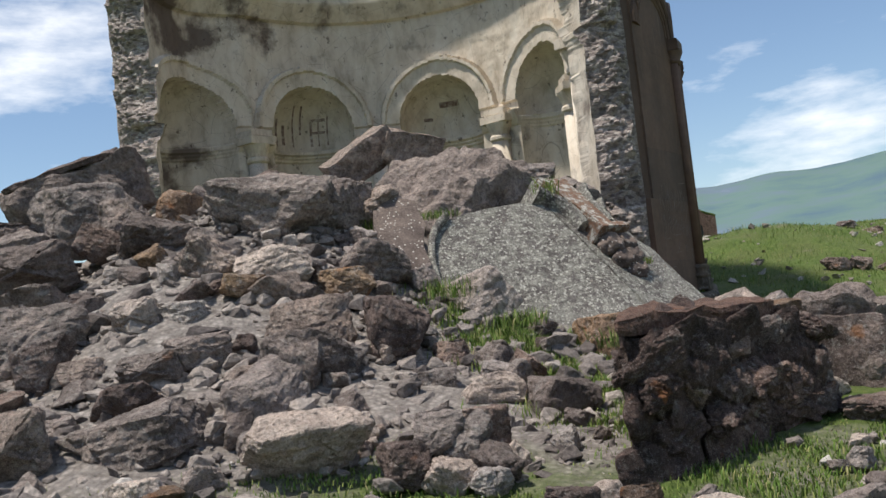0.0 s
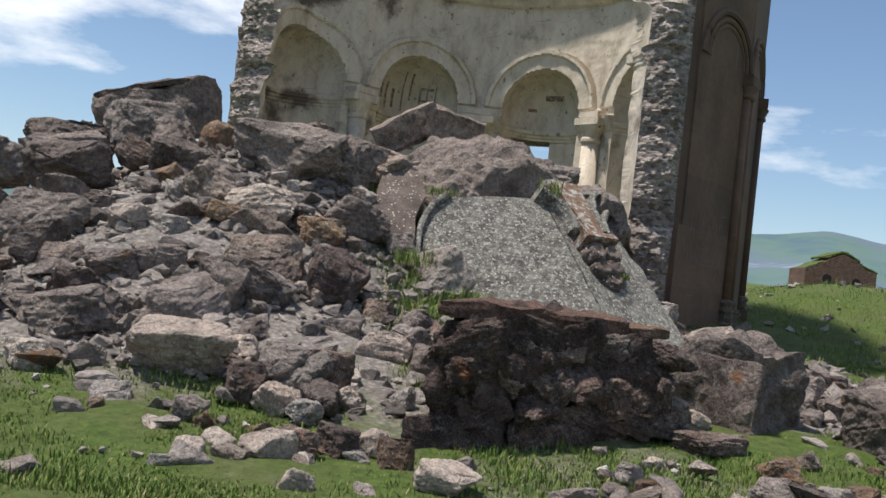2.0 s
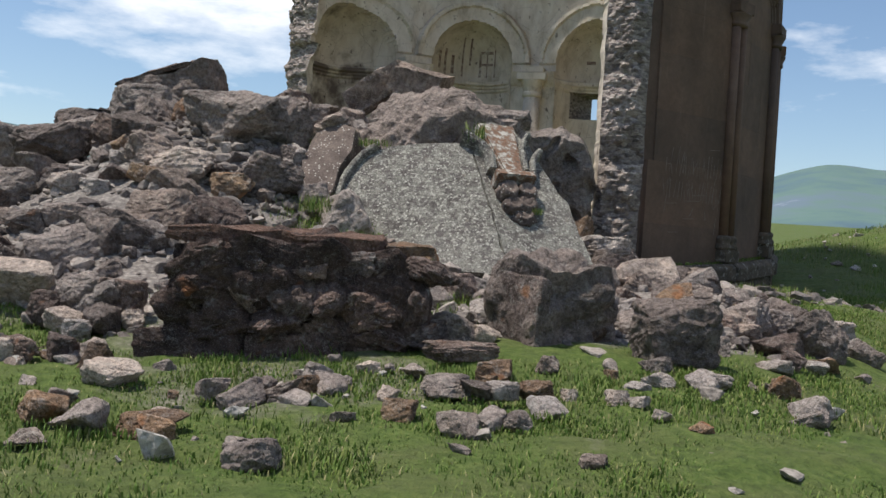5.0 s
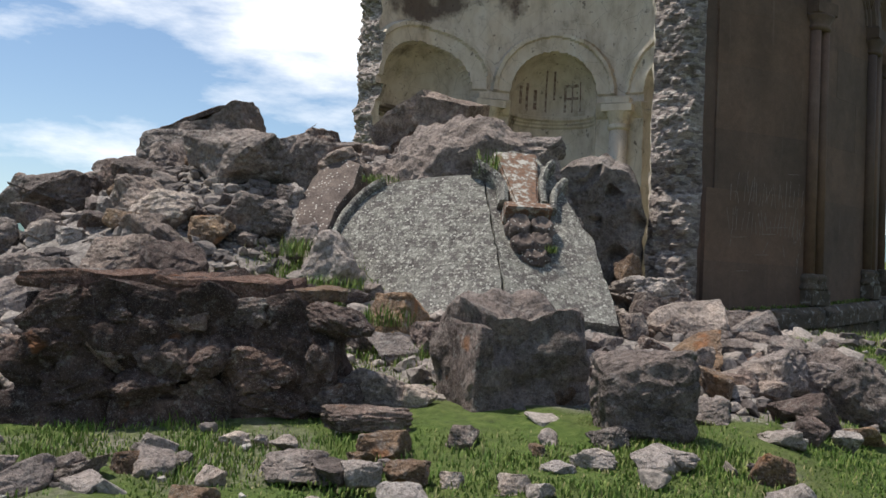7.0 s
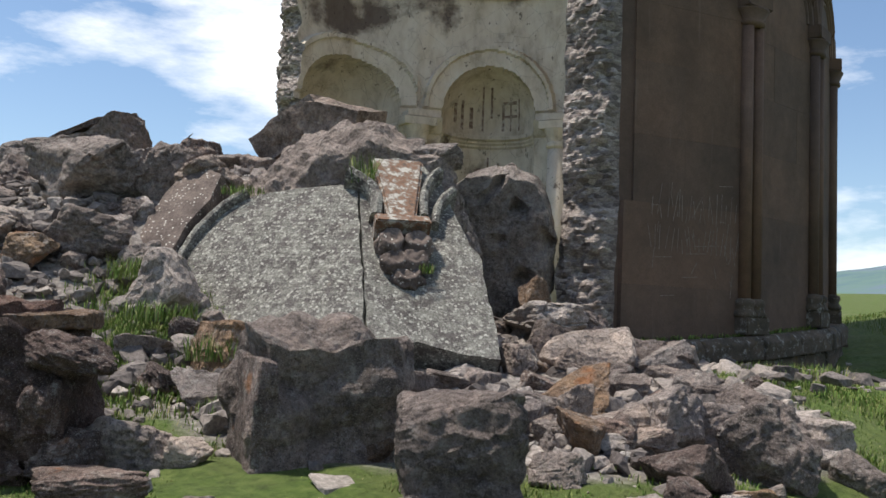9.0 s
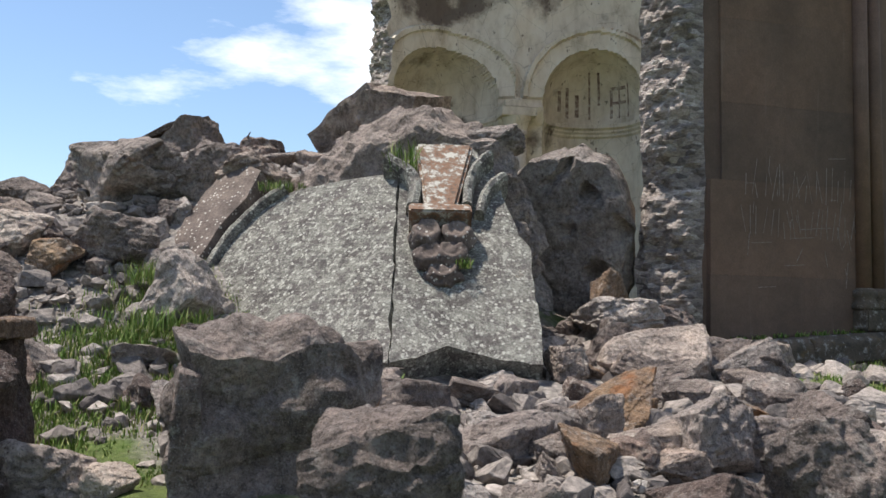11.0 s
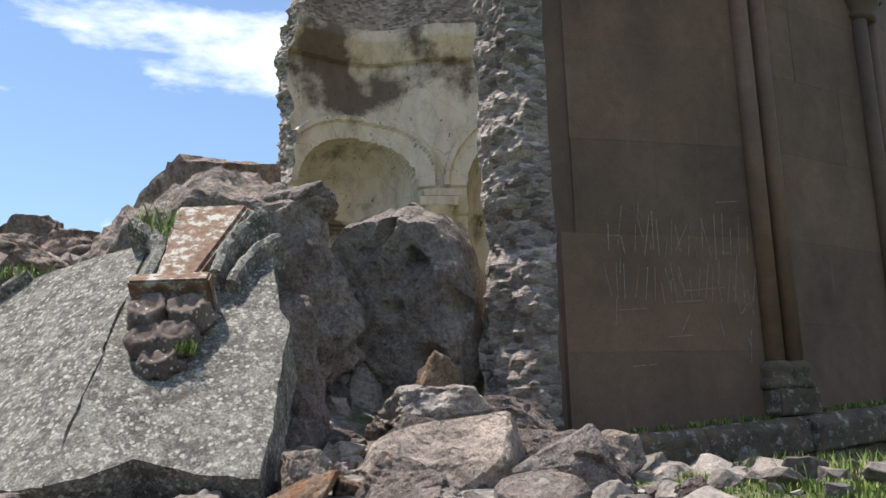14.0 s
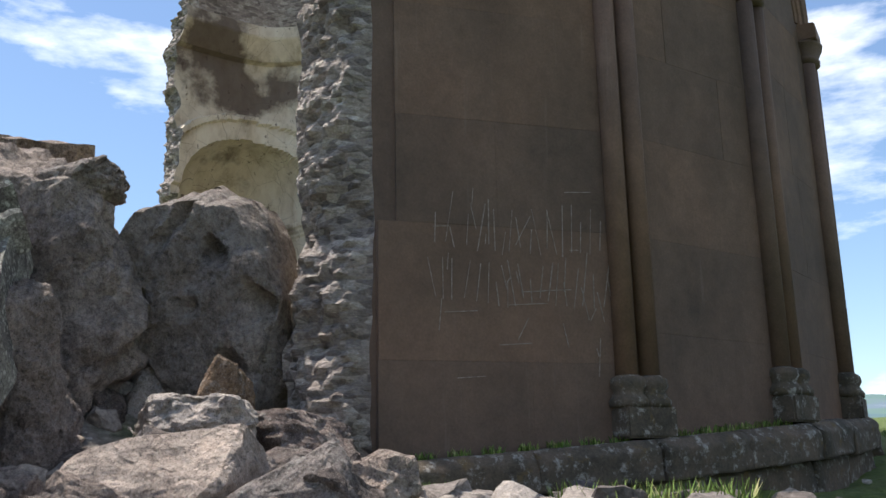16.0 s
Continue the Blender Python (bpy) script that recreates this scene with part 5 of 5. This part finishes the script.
part("wall", bm, M_BROWN, chapel, "brown tuff walls")
# arched plates on the solid wall, coloured near-black for the shade of openings
for x, w, h in ((-1.9, 1.3, 2.6), (0.4, 0.35, 1.6), (2.2, 1.2, 2.4)):
    bm = bmesh.new()
    arc = [(-w / 2, 0), (w / 2, 0)] + [(w / 2 * math.cos(t), h - w / 2 + w / 2 * math.sin(t)) for t in np.linspace(0, math.pi, 9)]
    fr = [bm.verts.new((x + px, -3.26, 0.3 + pz)) for px, pz in arc]
    bk = [bm.verts.new((x + px, -3.0, 0.3 + pz)) for px, pz in arc]
    bm.faces.new(fr)
    for k in range(len(arc)):
        bm.faces.new((fr[k], bk[k], bk[(k + 1) % len(arc)], fr[(k + 1) % len(arc)]))
    bmesh.ops.recalc_face_normals(bm, faces=bm.faces)
    part("doorway", bm, M_SHADOW, chapel, "arched plate painted near-black as a shaded opening")
for x in (1.4, 4.0):
    part("pier", block(0.7, 0.7, 1.5, 0.05), M_BROWN, chapel, "stub of masonry on the roof").location = (x, 0.5, 5.4 if x < 2 else 4.4)
for k in range(4):
    tuft = part("roof", thick_slab(2.6, 6.0, 0.3, k + 50, 0.12), M_GROUND, chapel, "grass grown over the vault")
    tuft.location = ((-3.6, 4.0), (-1.0, 5.75), (1.6, 5.65), (4.0, 4.2))[k][0], 0, ((-3.6, 4.0), (-1.0, 5.75), (1.6, 5.65), (4.0, 4.2))[k][1]
    tuft.rotation_euler = (0, radians((-28, -22, 28, 20)[k]), 0)

# ---- facing blocks of the outer wall, one by one ----
rng = np.random.default_rng(77)
W_FACE = 2 * R_OUT * math.sin(radians(STEP / 2))
APO = R_OUT * math.cos(radians(STEP / 2))
plates = {}
for k in range(-1, 4):
    am = V0 + STEP * (k + 0.5)
    z = Z_PLINTH - 0.29
    while z < Z_TOP - 0.1:
        h = min(float(rng.choice((0.86, 0.95, 1.05, 1.15))), Z_TOP - z)
        n = int(rng.choice((1, 2, 2)))
        cuts = [-W_FACE / 2 - ((0.20 if z < 3.0 else 0.04 + 0.05 * rng.random()) if k == -1 else 0)] + sorted(rng.uniform(-0.35, 0.35, n - 1) * W_FACE) + [W_FACE / 2]
        for x0, x1 in zip(cuts, cuts[1:]):
            w = round(max(x1 - x0, 0.2), 2)
            key = (w, round(h, 2))
            if key not in plates:
                bm = block(0.09, w - 0.0008, h - 0.0008, 0.0012)
                me = bpy.data.meshes.new("ashlar_block")
                bm.to_mesh(me)
                bm.free()
                me.materials.append(M_ASHLAR)
                plates[key] = me
            ob = new("ashlar_block", plates[key])
            ob.parent = church
            c = Vector(polar(APO - 0.02 + 0.002 * rng.random(), am, z + h / 2))
            tangent = Vector((-math.sin(radians(am)), math.cos(radians(am)), 0))
            ob.location = c + tangent * ((x0 + x1) / 2)
            ob.rotation_euler = (0, 0, radians(am))
        z += h

# ---- scratches on the facing ----
def build_scratch(nt, bsdf):
    n = tex(nt, "Noise", space(nt), Scale=30, Detail=4)
    nt.links.new(ramp_of(nt, n.outputs["Fac"], (0.35, (0.15, 0.118, 0.098)), (0.7, (0.29, 0.245, 0.215))), bsdf.inputs["Base Color"])


M_SCRATCH = material("chalky scratched tuff", build_scratch)
rng = np.random.default_rng(9)
am = V0 - STEP / 2
tangent = Vector((-math.sin(radians(am)), math.cos(radians(am)), 0))
outward = Vector((math.cos(radians(am)), math.sin(radians(am)), 0))
origin = Vector(polar(APO + 0.0275, am, 0))


def stroke(x, z, length, lean, width):
    d = Vector((math.sin(lean), math.cos(lean)))
    n = Vector((d.y, -d.x)) * width / 2
    vs = []
    for lift in (0.0005, 0.003):
        for c in (-n, n, d * length + n, d * length - n):
            vs.append(origin + tangent * (x + c.x) + Vector((0, 0, z + c.y)) + outward * lift)
    part("scratch", (vs, [(4, 5, 6, 7), (0, 1, 5, 4), (1, 2, 6, 5), (2, 3, 7, 6), (3, 0, 4, 7)]), M_SCRATCH, church)


for row, z in enumerate((3.0, 2.55)):
    x = -0.75
    while x < 0.85:
        stroke(x, z + rng.uniform(-0.05, 0.05), rng.uniform(0.16, 0.5), rng.uniform(-0.2, 0.2), rng.uniform(0.005, 0.010))
        x += rng.uniform(0.05, 0.11)
for k in range(26):
    stroke(rng.uniform(-0.9, 0.8), rng.uniform(1.9, 3.6), rng.uniform(0.05, 0.35), rng.choice((0.1, -0.2, 1.5, 0.5)), 0.007)


# ---- faded wall painting in the niches ----
def build_paint(nt, bsdf):
    n = tex(nt, "Noise", space(nt), Scale=9, Detail=8, Roughness=0.7)
    nt.links.new(ramp_of(nt, n.outputs["Fac"], (0.38, (0.13, 0.085, 0.07)), (0.5, (0.27, 0.20, 0.17)), (0.62, (0.48, 0.44, 0.38))), bsdf.inputs["Base Color"])


M_PAINT = material("faded dark red wall painting", build_paint)


def painted(a0, a1, z0, z1, name="painted_mark"):
    """A thin painted bar lying on the curved plaster."""
    vs, fs = [], []
    na, nz = 5, 9
    for i in range(na):
        for j in range(nz):
            a, z = a0 + (a1 - a0) * i / (na - 1), z0 + (z1 - z0) * j / (nz - 1)
            vs.append(polar(inner_radius(a, z) - 0.012, a, z))
    for i in range(na - 1):
        for j in range(nz - 1):
            k = i * nz + j
            fs.append((k, k + 1, k + nz + 1, k + nz))
    part(name, (vs, fs), M_PAINT, church)


for a, w, z0, z1 in ((131.5, 0.9, 6.75, 7.25), (129.4, 0.8, 6.6, 7.35), (127.0, 1.0, 6.65, 7.2), (123.6, 0.5, 6.6, 7.7), (121.3, 0.6, 6.95, 7.7), (118.2, 0.7, 6.6, 7.3), (116.0, 0.4, 6.6, 7.4), (113.6, 0.4, 6.6, 7.4)):
    painted(a, a - w, z0, z1)
painted(118.0, 114.0, 7.28, 7.36)
painted(118.0, 114.0, 6.95, 7.02)
painted(121.9, 121.4, 4.9, 5.9)
painted(125.5, 118.0, 5.52, 5.60)
painted(79.0, 73.0, 7.35, 7.5)
painted(84.0, 81.5, 7.0, 7.1)


# ---- weeds growing on the fallen stones ----
def weed(name, at, spread, height, count, seed, label):
    r = np.random.default_rng(seed)
    vs, fs = [], []
    for k in range(count):
        a, q = r.uniform(0, 6.283), spread * math.sqrt(r.random())
        p = Vector(at) + Vector((math.cos(a) * q, math.sin(a) * q, -0.02))
        b = r.uniform(0, 6.283)
        hgt, out = height * r.uniform(0.4, 1.0), r.uniform(0.1, 0.6) * height
        d = Vector((math.cos(b), math.sin(b), 0))
        n = Vector((-d.y, d.x, 0)) * r.uniform(0.003, 0.008)
        i = len(vs)
        vs += [p - n * 0.5, p + n * 0.5, p + d * out * 0.4 + Vector((0, 0, hgt * 0.6)) + n, p + d * out * 0.4 + Vector((0, 0, hgt * 0.6)) - n, p + d * out + Vector((0, 0, hgt))]
        fs += [(i, i + 1, i + 2, i + 3), (i + 3, i + 2, i + 4)]
    return tagged(part(name, (vs, fs), M_GRASS), label, "plant")


weed("weed", (1.75, 14.95, 3.08), 0.20, 0.42, 90, 1, "tall green weed rooted on the fallen fragment")
weed("weed", (3.05, 14.55, 1.95), 0.09, 0.14, 60, 2, "small green plant under the carved capital")
weed("weed", (0.15, 14.45, 2.95), 0.30, 0.16, 140, 3, "low grass tuft on the fragment's upper edge")
weed("weed", (-0.9, 14.35, 2.85), 0.16, 0.22, 90, 4, "dry grass tuft between fallen stones")
weed("weed", (0.35, 12.9, 1.75), 0.45, 0.32, 420, 5, "bushy green weed with yellow flowers at the heap's foot")
weed("weed", (1.0, 12.6, 1.30), 0.45, 0.26, 380, 6, "bushy green weed at the heap's foot")
weed("weed", (3.35, 13.1, 0.75), 0.25, 0.26, 220, 7, "green grass tuft under the fallen fragment")
weed("weed", (2.2, 12.3, 0.95), 0.30, 0.30, 240, 8, "green grass tuft beside pale stones")
weed("weed", (4.3, 18.1, 1.0), 0.20, 0.14, 120, 9, "small green plant at the plinth")
weed("weed", (5.9, 18.6, 0.85), 0.7, 0.28, 700, 10, "dense green nettles at the church foot")
for k in range(2):
    am = V0 + STEP * (k - 0.5)
    for f in np.linspace(-0.42, 0.40, 7):
        tangent = Vector((-math.sin(radians(am)), math.cos(radians(am)), 0))
        at = Vector(polar(APO + 0.07, am)) + tangent * (float(f) * W_FACE)
        weed("moss", (at.x, at.y, Z_PLINTH + rise(at.y) + 0.01), 0.10, 0.09, 70, 60 + k * 10 + int(f * 20), "dull green moss on the ledge at the wall's foot")
rng = np.random.default_rng(61)
for x0, y0, x1, y1, count in ((9.6, 26.0, 14.6, 25.0, 9), (12.5, 33.0, 18.5, 31.5, 9)):
    for k in range(count):
        f = k / (count - 1)
        x, y = x0 + (x1 - x0) * f, y0 + (y1 - y0) * f + rng.uniform(-0.15, 0.15)
        size = (rng.uniform(0.55, 0.85), rng.uniform(0.4, 0.6), rng.uniform(0.28, 0.5))
        stone("foundation_stone", BIG[int(rng.integers(10))], M_DARKROCK, (x, y, float(ground_z(x, y)) + 0.3 * size[2]), size,
              (0, rng.uniform(-8, 8), rng.uniform(-25, 25)), "dark weathered foundation stone half sunk in pasture", "foundation stones")
